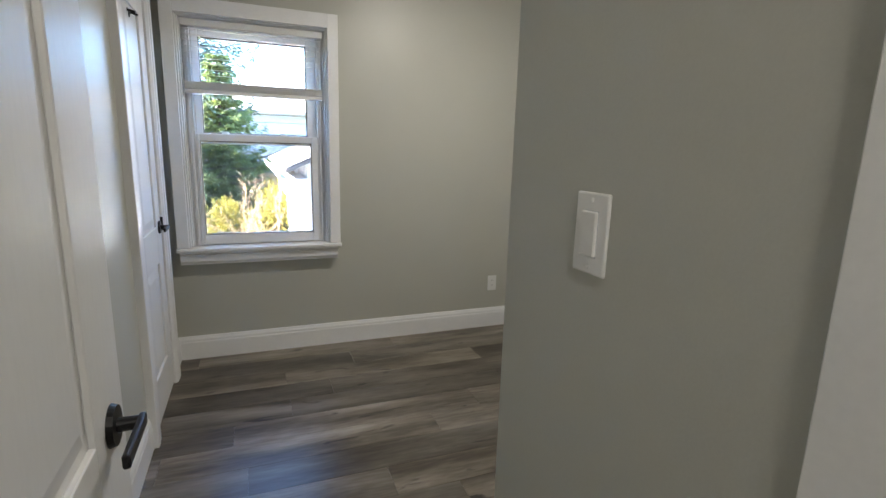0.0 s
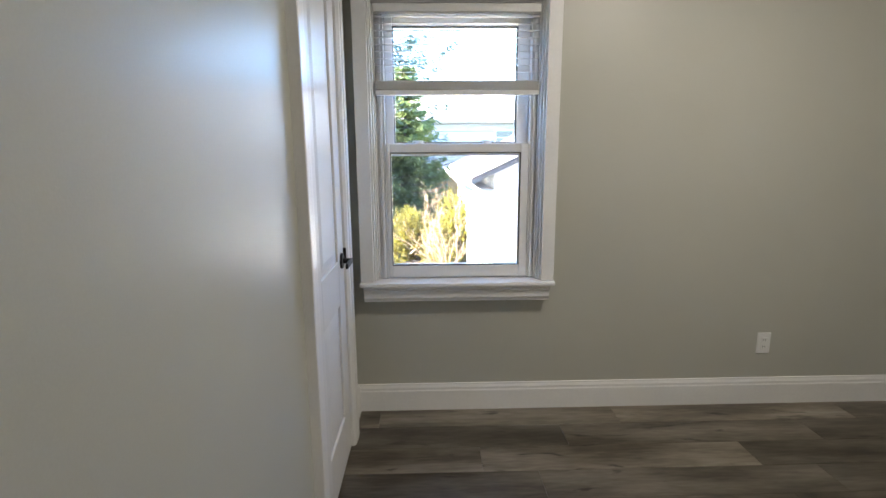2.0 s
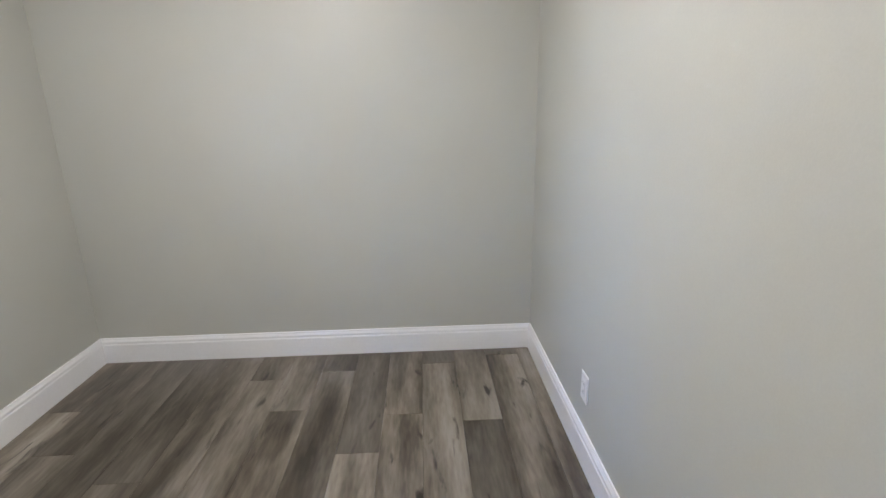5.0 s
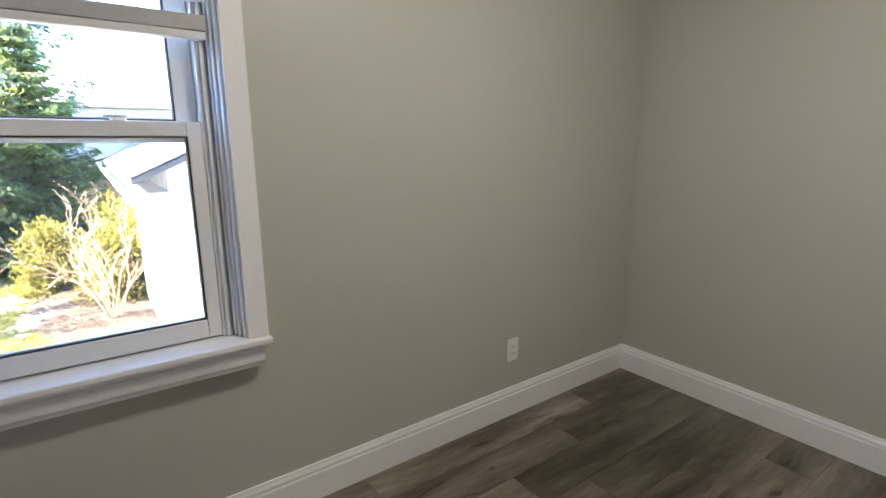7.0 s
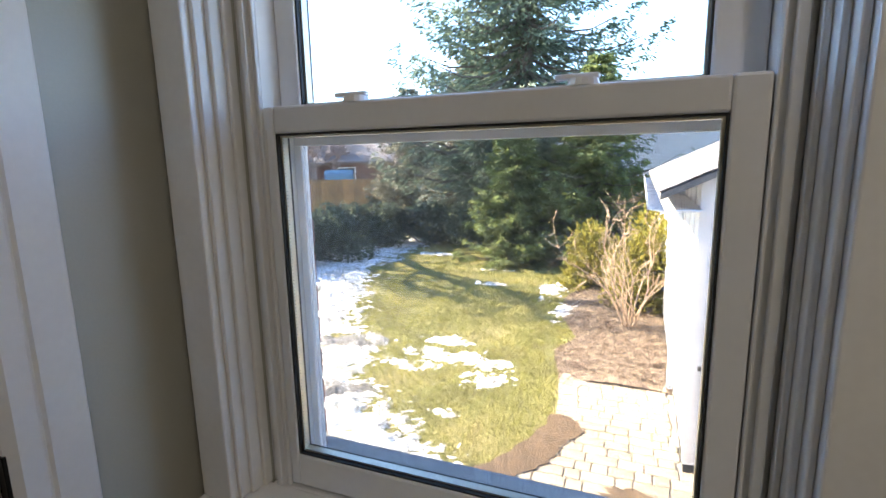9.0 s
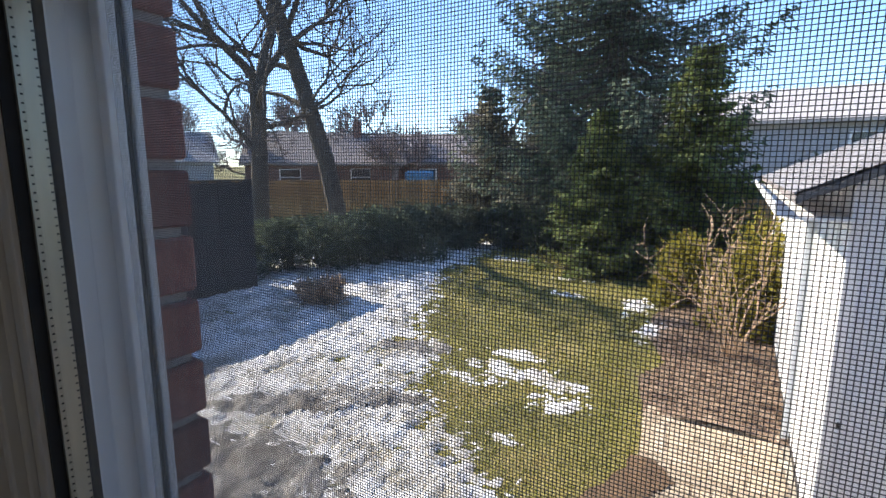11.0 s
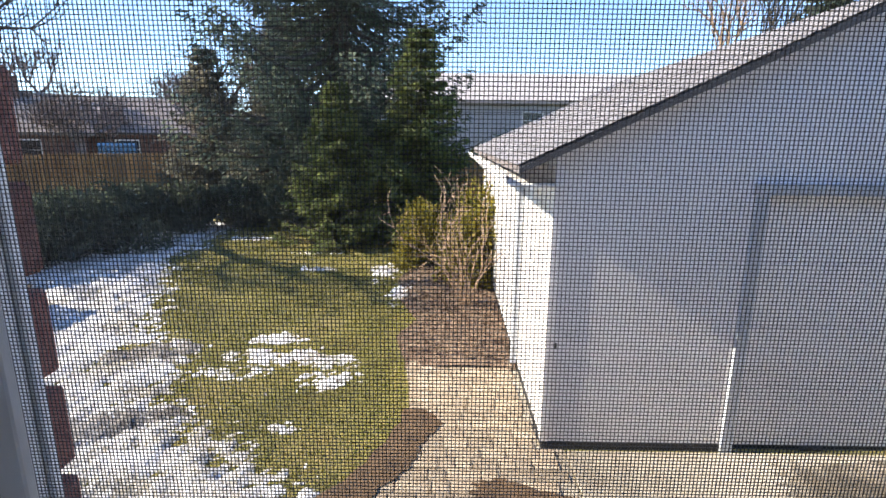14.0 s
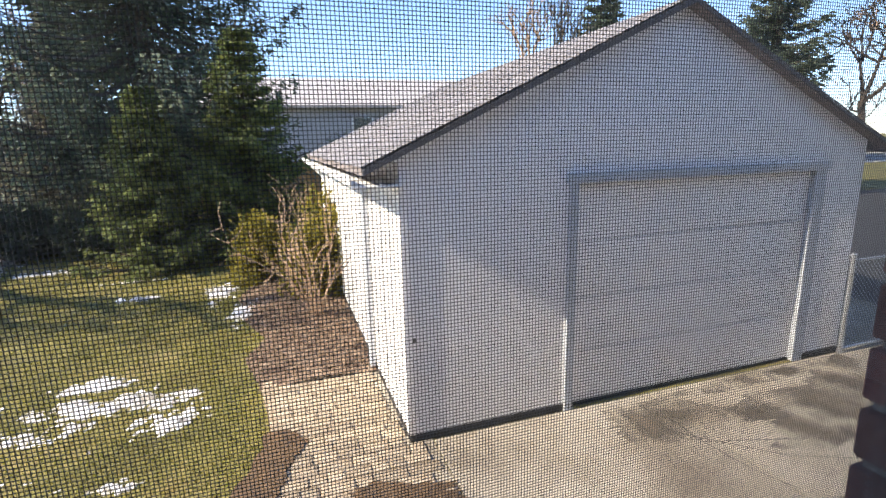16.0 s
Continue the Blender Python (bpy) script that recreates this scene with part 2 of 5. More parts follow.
def part(name, bm, material, parent=None, label=""):
    """Links a bmesh as one mesh object, under a thing where one is given."""
    me = bpy.data.meshes.new(name)
    bm.to_mesh(me)
    bm.free()
    me.materials.append(material)
    ob = new(name, me)
    if parent:
        ob.parent = parent
    return tagged(ob, label)


def soup(name, verts, faces, material, parent=None, smooth=False):
    me = bpy.data.meshes.new(name)
    me.from_pydata(verts, [], faces)
    me.materials.append(material)
    if smooth:
        me.shade_smooth()
    ob = new(name, me)
    if parent:
        ob.parent = parent
    return ob


def thing(name, label, category, at=(0, 0, 0), group="", kind=""):
    ob = new(name)
    ob.location = at
    ob.empty_display_size = 0.05
    return tagged(ob, label, category, group, kind)


def box(bm, a, b, bevel=0.0, seg=1):
    """A box between two corners, its edges rounded."""
    a, b = Vector(a), Vector(b)
    r = bmesh.ops.create_cube(bm, size=1.0, matrix=Matrix.Translation((a + b) / 2) @ Matrix.Diagonal((*(abs(v) for v in b - a), 1)))
    if bevel:
        es = list({e for v in r["verts"] for e in v.link_edges})
        bmesh.ops.bevel(bm, geom=es, offset=bevel, segments=seg, affect="EDGES", profile=0.5)
    return bm


def boxes(*pairs, bevel=0.0, seg=1):
    bm = bmesh.new()
    for a, b in pairs:
        box(bm, a, b, bevel, seg)
    return bm


def cyl(bm, p, q, r0, r1=None, n=16):
    """A tapered rod from p to q."""
    p, q = Vector(p), Vector(q)
    d = q - p
    m = Matrix.Translation((p + q) / 2) @ d.to_track_quat("Z", "Y").to_matrix().to_4x4()
    bmesh.ops.create_cone(bm, cap_ends=True, segments=n, radius1=r0, radius2=r0 if r1 is None else r1, depth=d.length, matrix=m)
    return bm


def sweep(profile, a, b, up=(0, 0, 1), inward=(0, -1, 0)):
    """A moulding: profile points (out, up) drawn from a to b."""
    bm = bmesh.new()
    a, b, u, w = Vector(a), Vector(b), Vector(up), Vector(inward)
    r1 = [bm.verts.new(a + w * o + u * h) for o, h in profile]
    r2 = [bm.verts.new(b + w * o + u * h) for o, h in profile]
    k = len(profile)
    for i in range(k):
        bm.faces.new((r1[i], r1[(i + 1) % k], r2[(i + 1) % k], r2[i]))
    bm.faces.new(r1[::-1]), bm.faces.new(r2)
    bmesh.ops.recalc_face_normals(bm, faces=bm.faces)
    return bm


def tube(V, F, p, q, r0, r1, n=5):
    """Adds a tapered tube to lists of vertices and faces."""
    d = q - p
    if d.length < 1e-6:
        return
    x = d.orthogonal().normalized()
    y = d.normalized().cross(x)
    s = len(V)
    for c, r in ((p, r0), (q, r1)):
        for k in range(n):
            t = 2 * math.pi * k / n
            V.append(c + x * (r * math.cos(t)) + y * (r * math.sin(t)))
    for k in range(n):
        F.append((s + k, s + (k + 1) % n, s + n + (k + 1) % n, s + n + k))


# ---- the room ----
GZ = -1.2
RX, LX, FY, CZ = 3.0, -0.05, -2.43, 2.44
BASE = [(0, 0), (0.015, 0), (0.015, 0.108), (0.0125, 0.114), (0.0125, 0.126), (0.008, 0.138), (0.006, 0.147), (0, 0.147)]


def structure(name, bm, material, label, category):
    return tagged(part(name, bm, material), label, category, kind="structure")


# window wall with its opening, brick outside
WX0, WX1, WZ0, WZ1 = 0.085, 0.857, 0.70, 2.01
structure("wall_north", boxes(((-0.9, 0, -0.2), (WX0, 0.105, CZ)), ((WX1, 0, -0.2), (RX + 0.13, 0.105, CZ)), ((WX0, 0, -0.2), (WX1, 0.105, WZ0)), ((WX0, 0, WZ1), (WX1, 0.105, CZ))),
          WALL, "greige painted wall around the sash window", "wall")
structure("wall_east", boxes(((RX, FY - 0.12, -0.2), (RX + 0.13, 0, CZ))), WALL, "plain greige painted side wall", "wall")
structure("wall_south", boxes(((0.878, FY - 0.11, -0.2), (RX, FY, CZ)), ((0.878, -3.008, -0.2), (0.99, FY - 0.11, CZ))), WALL, "greige wall turning a corner beside the entry", "wall")
structure("wall_west", boxes(((LX - 0.11, -3.03, -0.2), (LX, -0.905, CZ)), ((LX - 0.11, -0.323, -0.2), (LX, 0, CZ)), ((LX - 0.11, -0.905, 2.05), (LX, -0.323, CZ))), WALL,
          "greige wall with the closet doorway", "wall")
structure("wall_entry", boxes(((LX - 0.11, -3.14, -0.2), (0.165, -3.03, CZ)), ((0.165, -3.14, 2.06), (0.99, -3.03, CZ))), WALL, "greige wall around the entry doorway", "wall")
structure("wall_hall", boxes(((-1.2, -4.35, -0.2), (2.0, -4.25, CZ)), ((-1.3, -4.35, -0.2), (-1.2, -3.03, CZ)), ((2.0, -4.35, -0.2), (2.1, -3.03, CZ)), ((-1.2, -3.14, -0.2), (-0.16, -3.03, CZ)), ((0.99, -3.14, -0.2), (2.0, -3.03, CZ))),
          WALL, "greige hallway walls behind the entry", "wall")
structure("wall_closet", boxes(((-0.9, -1.7, -0.2), (-0.8, 0, CZ)), ((-0.8, -1.7, -0.2), (-0.16, -1.6, CZ))), WALL, "plain closet walls behind the door", "wall")
structure("ceiling", boxes(((-1.3, -4.35, CZ), (RX + 0.13, 0.13, CZ + 0.1))), CEIL, "white painted ceiling", "ceiling")

for a, b, inw in (((LX + 0.0, 0, 0), (RX, 0, 0), (0, -1, 0)), ((RX, 0, 0), (RX, FY, 0), (-1, 0, 0)), ((RX, FY, 0), (0.863, FY, 0), (0, 1, 0)),
                  ((0.878, FY + 0.015, 0), (0.878, -3.008, 0), (-1, 0, 0)), ((LX, -0.988, 0), (LX, -3.03, 0), (1, 0, 0)), ((LX, 0, 0), (LX, -0.231, 0), (1, 0, 0))):
    structure("baseboard", sweep(BASE, a, b, inward=inw), WHITE, "white moulded wooden baseboard along the wall", "baseboard")


def casing_profile(w, d=0.035):
    """A casing with a rounded inner band, a fine groove and a flat outer band; d: how far it stands out."""
    return [(0, 0), (0, w), (d - 0.003, w), (d, w - 0.003), (d, 0.047), (d - 0.006, 0.044), (d - 0.006, 0.041), (d - 0.002, 0.038), (d - 0.003, 0.012), (d - 0.012, 0.002), (d - 0.014, 0.0)]


# closet door frame and door
CY0, CY1, DFX = -0.895, -0.333, LX + 0.012
trim = thing("door_frame", "white painted casing around the closet door", "door frame", (LX, -0.6, 0), kind="structure")
trim.location = (0, 0, 0)
part("casing", sweep(casing_profile(0.09), (LX, CY0 - 0.002, 0), (LX, CY0 - 0.002, 2.125), up=(0, -1, 0), inward=(1, 0, 0)), WHITE, trim)
part("casing", sweep(casing_profile(0.1), (LX, CY1 + 0.002, 0), (LX, CY1 + 0.002, 2.125), up=(0, 1, 0), inward=(1, 0, 0)), WHITE, trim)
part("casing", sweep(casing_profile(0.085), (LX, CY0 - 0.002, 2.04), (LX, CY1 + 0.002, 2.04), up=(0, 0, 1), inward=(1, 0, 0)), WHITE, trim)
part("jamb", boxes(((LX - 0.11, CY0 - 0.01, 0), (LX, CY0 - 0.003, 2.045)), ((LX - 0.11, CY1 + 0.003, 0), (LX, CY1 + 0.01, 2.045)), ((LX - 0.11, CY0 - 0.003, 2.036), (LX, CY1 + 0.003, 2.045))), WHITE, trim)


def panel_door(name, label, w, h, knob_u, hinge_far):
    """A two-panel moulded door in its own axes: u along +y from the hinge, face towards +x at x = 0."""
    d = thing(name, label, "door")
    th = 0.035
    sw, tr, mr, br = 0.15 if hinge_far else 0.115, 0.12, 0.185, 0.21
    pz = ((br, 0.715), (0.715 + mr, h - tr))
    slab = bmesh.new()
    box(slab, (-th + 0.011, 0, 0), (-0.011, w, h))
    for f0, f1 in ((-0.011, 0), (-th, -th + 0.011)):
        box(slab, (f0, 0, 0), (f1, sw, h), 0.002)
        box(slab, (f0, w - sw, 0), (f1, w, h), 0.002)
        for z0, z1 in ((0, br), (0.715, 0.715 + mr), (h - tr, h)):
            box(slab, (f0, sw, z0), (f1, w - sw, z1), 0.002)
    part("slab", slab, DOOR, d)
    for z0, z1 in pz:
        bm = bmesh.new()
        for x0, x1, i0, i1 in ((-0.0108, -0.002, 0.014, 0.05), (-th + 0.0108, -th + 0.002, 0.014, 0.05)):
            o = [bm.verts.new((x0, y, z)) for y, z in ((sw + i0, z0 + i0), (w - sw - i0, z0 + i0), (w - sw - i0, z1 - i0), (sw + i0, z1 - i0))]
            i = [bm.verts.new((x1, y, z)) for y, z in ((sw + i1, z0 + i1), (w - sw - i1, z0 + i1), (w - sw - i1, z1 - i1), (sw + i1, z1 - i1))]
            for k in range(4):
                bm.faces.new((o[k], o[(k + 1) % 4], i[(k + 1) % 4], i[k]))
            bm.faces.new(i), bm.faces.new(o[::-1])
        bmesh.ops.recalc_face_normals(bm, faces=bm.faces)
        part("panel", bm, DOOR, d)
    bm = bmesh.new()
    for x, s in ((0, 1), (-th, -1)):
        cyl(bm, (x, knob_u, 0.89), (x + s * 0.009, knob_u, 0.89), 0.034, 0.031, 28)
        cyl(bm, (x + s * 0.008, knob_u, 0.89), (x + s * 0.044, knob_u, 0.89), 0.0115, 0.0105, 16)
        box(bm, (x + s * 0.036, knob_u - 0.112, 0.879), (x + s * 0.047, knob_u + 0.013, 0.901), 0.004, 2)
    part("lever_handle", bm, BLACK, d, "matte black lever handle")
    part("latch_plate", boxes(((-th + 0.006, w, 0.86), (-0.006, w + 0.0015, 0.92))), BLACK, d, "black latch plate")
    if not hinge_far:
        part("strike_lip", boxes(((-0.004, w + 0.002, 0.865), (0.012, w + 0.0075, 0.935)), bevel=0.001), BLACK, d, "black strike plate lip")
    for z in (0.2, 1.02, 1.80) if hinge_far else ():
        bm = bmesh.new()
        cyl(bm, (0.004, -0.004, z), (0.004, -0.004, z + 0.09), 0.006, n=10)
        part("hinge", bm, BLACK, d, "black butt hinge")
    return d


closet_door = panel_door("closet_door", "closed white two-panel closet door with black lever", CY1 - CY0 - 0.006, 2.025, CY1 - CY0 - 0.06, False)
closet_door.location = (DFX, CY0 + 0.003, 0.008)
bm = boxes(((0, -0.032, 1.868), (0.003, 0.032, 1.882)), ((0, -0.006, 1.85), (0.004, 0.006, 1.88)), bevel=0.001)
cyl(bm, (0.003, -0.024, 1.874), (0.03, -0.03, 1.866), 0.004, 0.005, 8), cyl(bm, (0.003, 0.024, 1.874), (0.03, 0.03, 1.866), 0.004, 0.005, 8)
hook = tagged(part("coat_hook", bm, BLACK), "small black metal hook on the closet door", "hook")
hook.location = (DFX, -0.66, 0)

# entry door, standing open along the passage
entry_door = panel_door("entry_door", "open white two-panel door with black lever", 0.66, 2.03, 0.585, True)
entry_door.location = (0.20, -3.02, 0.008)
jamb = thing("entry_frame", "white painted jamb of the entry doorway", "door frame", kind="structure")
part("jamb", boxes(((0.866, -3.155, 0), (0.892, -3.0085, 2.06)), bevel=0.002), WHITE, jamb)
part("jamb", boxes(((0.167, -3.155, 0), (0.195, -3.0285, 2.06)), bevel=0.002), WHITE, jamb)
part("jamb", boxes(((0.195, -3.155, 2.043), (0.866, -3.03, 2.06))), WHITE, jamb)

# wall plates
def outlet(at, turn):
    o = thing("outlet", "white duplex wall outlet above the baseboard", "outlet", group="wall outlets")
    part("plate", boxes(((-0.036, -0.006, -0.058), (0.036, 0, 0.058)), bevel=0.003, seg=2), PLATE, o)
    part("socket_face", boxes(((-0.017, -0.009, -0.034), (0.017, -0.005, 0.034)), bevel=0.002), PLATE, o)
    for z in (-0.018, 0.018):
        for x in (-0.006, 0.006):
            part("slot", boxes(((x - 0.001, -0.0094, z - 0.005), (x + 0.001, -0.0088, z + 0.005))), GASKET, o)
    for z in (-0.052, 0.046):
        part("screw", boxes(((-0.003, -0.0072, z), (0.003, -0.0058, z + 0.006)), bevel=0.001), PLATE, o)
    o.matrix_world = pose(*at, 0, 0, turn)


outlet((2.1, 0, 0.342), 0)
outlet((2.04, FY, 0.315), 180)
sw = thing("light_switch", "white rocker light switch on the entry wall", "light switch")
part("plate", boxes(((-0.036, -0.006, -0.0595), (0.036, 0, 0.0595)), bevel=0.003, seg=2), PLATE, sw)
part("rocker", boxes(((-0.0165, -0.011, -0.033), (0.0165, -0.004, 0.033)), bevel=0.002), PLATE, sw)
part("rocker_gap", boxes(((-0.0170, -0.0066, -0.0338), (0.0170, -0.0058, 0.0338))), GTRIM, sw)
for z in (-0.052, 0.046):
    part("screw", boxes(((-0.003, -0.0072, z), (0.003, -0.0058, z + 0.006)), bevel=0.001), PLATE, sw)
sw.matrix_world = pose(0.878, -2.68, 1.216, 0, 0, -90)

# ceiling lamp
lamp = thing("ceiling_light", "lit flush round ceiling light with white diffuser", "ceiling light", (1.55, -1.25, CZ))
bm = bmesh.new()
cyl(bm, (0, 0, 0), (0, 0, -0.03), 0.165, 0.16, 40)
part("base", bm, WHITE, lamp)
bm = bmesh.new()
bmesh.ops.create_uvsphere(bm, u_segments=32, v_segments=12, radius=0.15, matrix=Matrix.Translation((0, 0, -0.03)) @ Matrix.Diagonal((1, 1, 0.35, 1)))
bmesh.ops.delete(bm, geom=[v for v in bm.verts if v.co.z > -0.029], context="VERTS")
part("diffuser", bm, GLOW, lamp, "glowing white diffuser")
# an added, unseen second light that brightens the entry from the hallway
hall_fill_light = copy_thing(lamp, pose(0.6, -3.75, CZ))
hall_fill_light.scale = (0.75, 0.75, 0.75)
tagged(hall_fill_light, "unseen round ceiling light added in the hallway as fill", "ceiling light")

# ---- the window ----
wf = thing("window_frame_trim", "white painted casing, stool and apron of the window", "window trim", kind="structure")
CAX0, CAX1, CAD = -0.004, 0.945, -0.075
for x0, x1, z0, z1 in ((CAX0, 0.060, 0.7185, 2.103), (0.881, CAX1, 0.7185, 2.103)):
    part("casing", boxes(((x0, CAD, z0), (x1, 0, z1)), bevel=0.003, seg=2), WHITE, wf)
part("head_casing", boxes(((0.060, CAD, 2.022), (0.881, 0, 2.103)), bevel=0.003, seg=2), WHITE, wf)
# stepped beads from the casing back to the sash tracks
for k, (b0, b1, front) in enumerate(((0.0602, 0.0695, -0.060), (0.0697, 0.0785, -0.040), (0.0787, 0.0868, -0.018))):
    for x0, x1 in ((b0, b1), (0.941 - b1, 0.941 - b0)):
        part("bead", boxes(((x0, front, 0.7185), (x1, 0, 2.0215 - 0.0065 * k)), bevel=0.0025, seg=2), WHITE, wf)
    part("bead", boxes(((b1 + 0.0002, front, 2.0148 - 0.0068 * k), (0.941 - b1 - 0.0002, 0, 2.0214 - 0.0068 * k)), bevel=0.002), WHITE, wf)
part("stool", boxes(((-0.009, -0.098, 0.696), (0.950, 0.0, 0.7175)), ((WX0 + 0.001, -0.002, 0.694), (WX1 - 0.001, 0.03, 0.7170)), bevel=0.005, seg=2), WHITE, wf)
part("apron", sweep([(0, 0.695), (0.080, 0.695), (0.080, 0.684), (0.072, 0.674), (0.068, 0.650), (0.066, 0.634), (0.058, 0.622), (0.055, 0.614), (0, 0.614)], (0.008, 0, 0), (0.929, 0, 0)), WHITE, wf)

win = thing("sash_window", "white vinyl double-hung sash window, lower sash closed", "window")
FX0, FX1 = 0.127, 0.823
for x0, x1, s in ((WX0 + 0.001, FX0, 1), (FX1, WX1 - 0.001, -1)):
    e = x1 if s > 0 else x0
    part("side_jamb", boxes(((x0, 0.004, 0.7175), (x1, 0.106, WZ1 - 0.001)), bevel=0.002), VINYL, win)
    # tracks stepping in towards the glass
    part("stop_bead", boxes(((e - 0.024 if s > 0 else e + 0.012, -0.008, 0.7185), (e - 0.012 if s > 0 else e + 0.024, 0.0045, WZ1 - 0.03)), ((e - 0.004 if s > 0 else e, -0.002, 0.7185), (e if s > 0 else e + 0.004, 0.0045, WZ1 - 0.03)), bevel=0.0015), VINYL, win)
for x0, x1 in ((FX0 - 0.0005, FX0 + 0.006), (FX1 - 0.006, FX1 + 0.0005)):
    part("track_rib", boxes(((x0, 0.0882, 0.7225), (x1, 0.0912, WZ1 - 0.04)), bevel=0.0008), VINYL, win)
    part("track_rib", boxes(((x0, 0.0985, 0.7225), (x1, 0.1055, WZ1 - 0.04)), bevel=0.0012), VINYL, win)
    part("weather_strip", boxes(((x0, 0.0935, 0.7225), ((x0 + x1) / 2 + (0.001 if x0 < 0.4 else -0.0005), 0.0965, WZ1 - 0.04))), GASKET, win)
part("head_jamb", boxes(((FX0, 0.004, 1.972), (FX1, 0.106, WZ1 - 0.001)), bevel=0.002), VINYL, win)
part("sill", boxes(((FX0, 0.031, 0.70), (FX1, 0.10, 0.7215)), ((FX0, 0.0705, 0.72), (FX1, 0.10, 0.735)), bevel=0.002), VINYL, win)


def sash(name, gx0, gx1, gz0, gz1, ox0, ox1, oz0, oz1, y0, y1):
    s = part(name, boxes(((ox0, y0, oz0), (gx0, y1, oz1)), ((gx1, y0, oz0), (ox1, y1, oz1)), ((gx0, y0, oz0), (gx1, y1, gz0)), ((gx0, y0, gz1), (gx1, y1, oz1)), bevel=0.004, seg=2), VINYL, win)
    ym = (y0 + y1) / 2
    t = 0.004
    part("gasket", boxes(((gx0 - t, y0 + 0.004, gz0), (gx0 + 0.003, y1 - 0.004, gz1)), ((gx1 - 0.003, y0 + 0.004, gz0), (gx1 + t, y1 - 0.004, gz1)),
                         ((gx0 + 0.003, y0 + 0.004, gz0 - t), (gx1 - 0.003, y1 - 0.004, gz0 + 0.003)), ((gx0 + 0.003, y0 + 0.004, gz1 - 0.003), (gx1 - 0.003, y1 - 0.004, gz1 + t))), GASKET, s)
    part("glass_spacer", boxes(((gx0 + 0.002, ym - 0.007, gz0 + 0.003), (gx0 + 0.006, ym + 0.007, gz1 - 0.003)), ((gx1 - 0.006, ym - 0.007, gz0 + 0.003), (gx1 - 0.002, ym + 0.007, gz1 - 0.003)),
                               ((gx0 + 0.006, ym - 0.007, gz0 + 0.002), (gx1 - 0.006, ym + 0.007, gz0 + 0.006)), ((gx0 + 0.006, ym - 0.007, gz1 - 0.006), (gx1 - 0.006, ym + 0.007, gz1 - 0.002))), SPACER, s, "perforated metal glazing spacer")
    for y in (ym - 0.0085, ym + 0.0085):
        bm = bmesh.new()
        bm.faces.new([bm.verts.new(p) for p in ((gx0, y, gz0), (gx1, y, gz0), (gx1, y, gz1), (gx0, y, gz1))])
        part("pane", bm, GLASS, s).visible_shadow = False
    return s


lower = sash("lower_sash", 0.147, 0.783, 0.783, 1.343, FX0 + 0.001, FX1 - 0.001, 0.7235, 1.385, 0.002, 0.040)
upper = sash("upper_sash", 0.168, 0.764, 1.388, 1.925, FX0 + 0.001, FX1 - 0.001, 1.345, 1.971, 0.046, 0.086)
# spacer holes and its small print
part("spacer_hole", boxes(*[((0.1531, 0.0155 + k * 0.0105, z), (0.1535, 0.0170 + k * 0.0105, z + 0.0012)) for z in np.arange(0.80, 1.335, 0.006) for k in (0, 1)]), GASKET, lower)
bm2 = bmesh.new()
for x in (0.29, 0.62):
    cyl(bm2, (x, 0.021, 1.3845), (x, 0.021, 1.394), 0.021, 0.018, 16), box(bm2, (x - 0.035, 0.014, 1.393), (x + 0.02, 0.028, 1.400), 0.002)
part("sash_lock", bm2, VINYL, win, "white cam sash locks on the meeting rail")
part("tilt_latch", boxes(((0.131, 0.0005, 1.27), (0.1335, 0.003, 1.35)), bevel=0.0008), PLATE, win)
part("lift_tab", boxes(((0.23, 0.060, 0.735), (0.233, 0.064, 0.757)), ((0.247, 0.060, 0.735), (0.25, 0.064, 0.757)), ((0.23, 0.060, 0.754), (0.25, 0.064, 0.757))), GASKET, win)

# insect screen outside the lower sash
scr = thing("insect_screen", "charcoal insect screen outside the lower sash", "screen")
SX0, SX1, SZ0, SZ1, SY = 0.142, 0.808, 0.736, 1.326, 0.080
part("screen_frame", boxes(((SX0 - 0.014, SY - 0.006, SZ0), (SX0, SY + 0.006, SZ1)), ((SX1, SY - 0.006, SZ0), (SX1 + 0.014, SY + 0.006, SZ1)), ((SX0 - 0.014, SY - 0.006, SZ1), (SX1 + 0.014, SY + 0.006, SZ1 + 0.018)), ((SX0, SY - 0.006, SZ0), (SX1, SY + 0.006, SZ0 + 0.012)), bevel=0.001), VINYL, scr)
PITCH, WIRE = 0.00186, 0.00024
V, F = [], []
for x in np.arange(SX0, SX1, PITCH):
    tube(V, F, Vector((x, SY, SZ0)), Vector((x, SY, SZ1)), WIRE, WIRE, 4)
for z in np.arange(SZ0, SZ1, PITCH):
    tube(V, F, Vector((SX0, SY + WIRE, z)), Vector((SX1, SY + WIRE, z)), WIRE, WIRE, 4)
tagged(soup("mesh", V, F, SCREEN, scr), kind="stuff")

# blind, half raised
bl = thing("window_blind", "half-raised white slatted blind in the window", "blind")
part("headrail", boxes(((0.089, -0.040, 1.965), (0.853, 0.0, 2.003)), bevel=0.003), BLIND, bl)
part("bottom_rail", boxes(((0.090, -0.040, 1.606), (0.852, -0.004, 1.628)), bevel=0.004, seg=2), BLIND, bl)
for k in range(22):
    bm = boxes(((0.092, -0.023, -0.0009), (0.850, 0.023, 0.0009)))
    slat = part("slat", bm, BLIND, bl)
    z = 1.95 - k * 0.0302 if k < 9 else 1.628 + 0.0031 * (22 - k)
    slat.location, slat.rotation_euler = (0, -0.020, z), (radians(6 if k < 9 else 0), 0, 0)
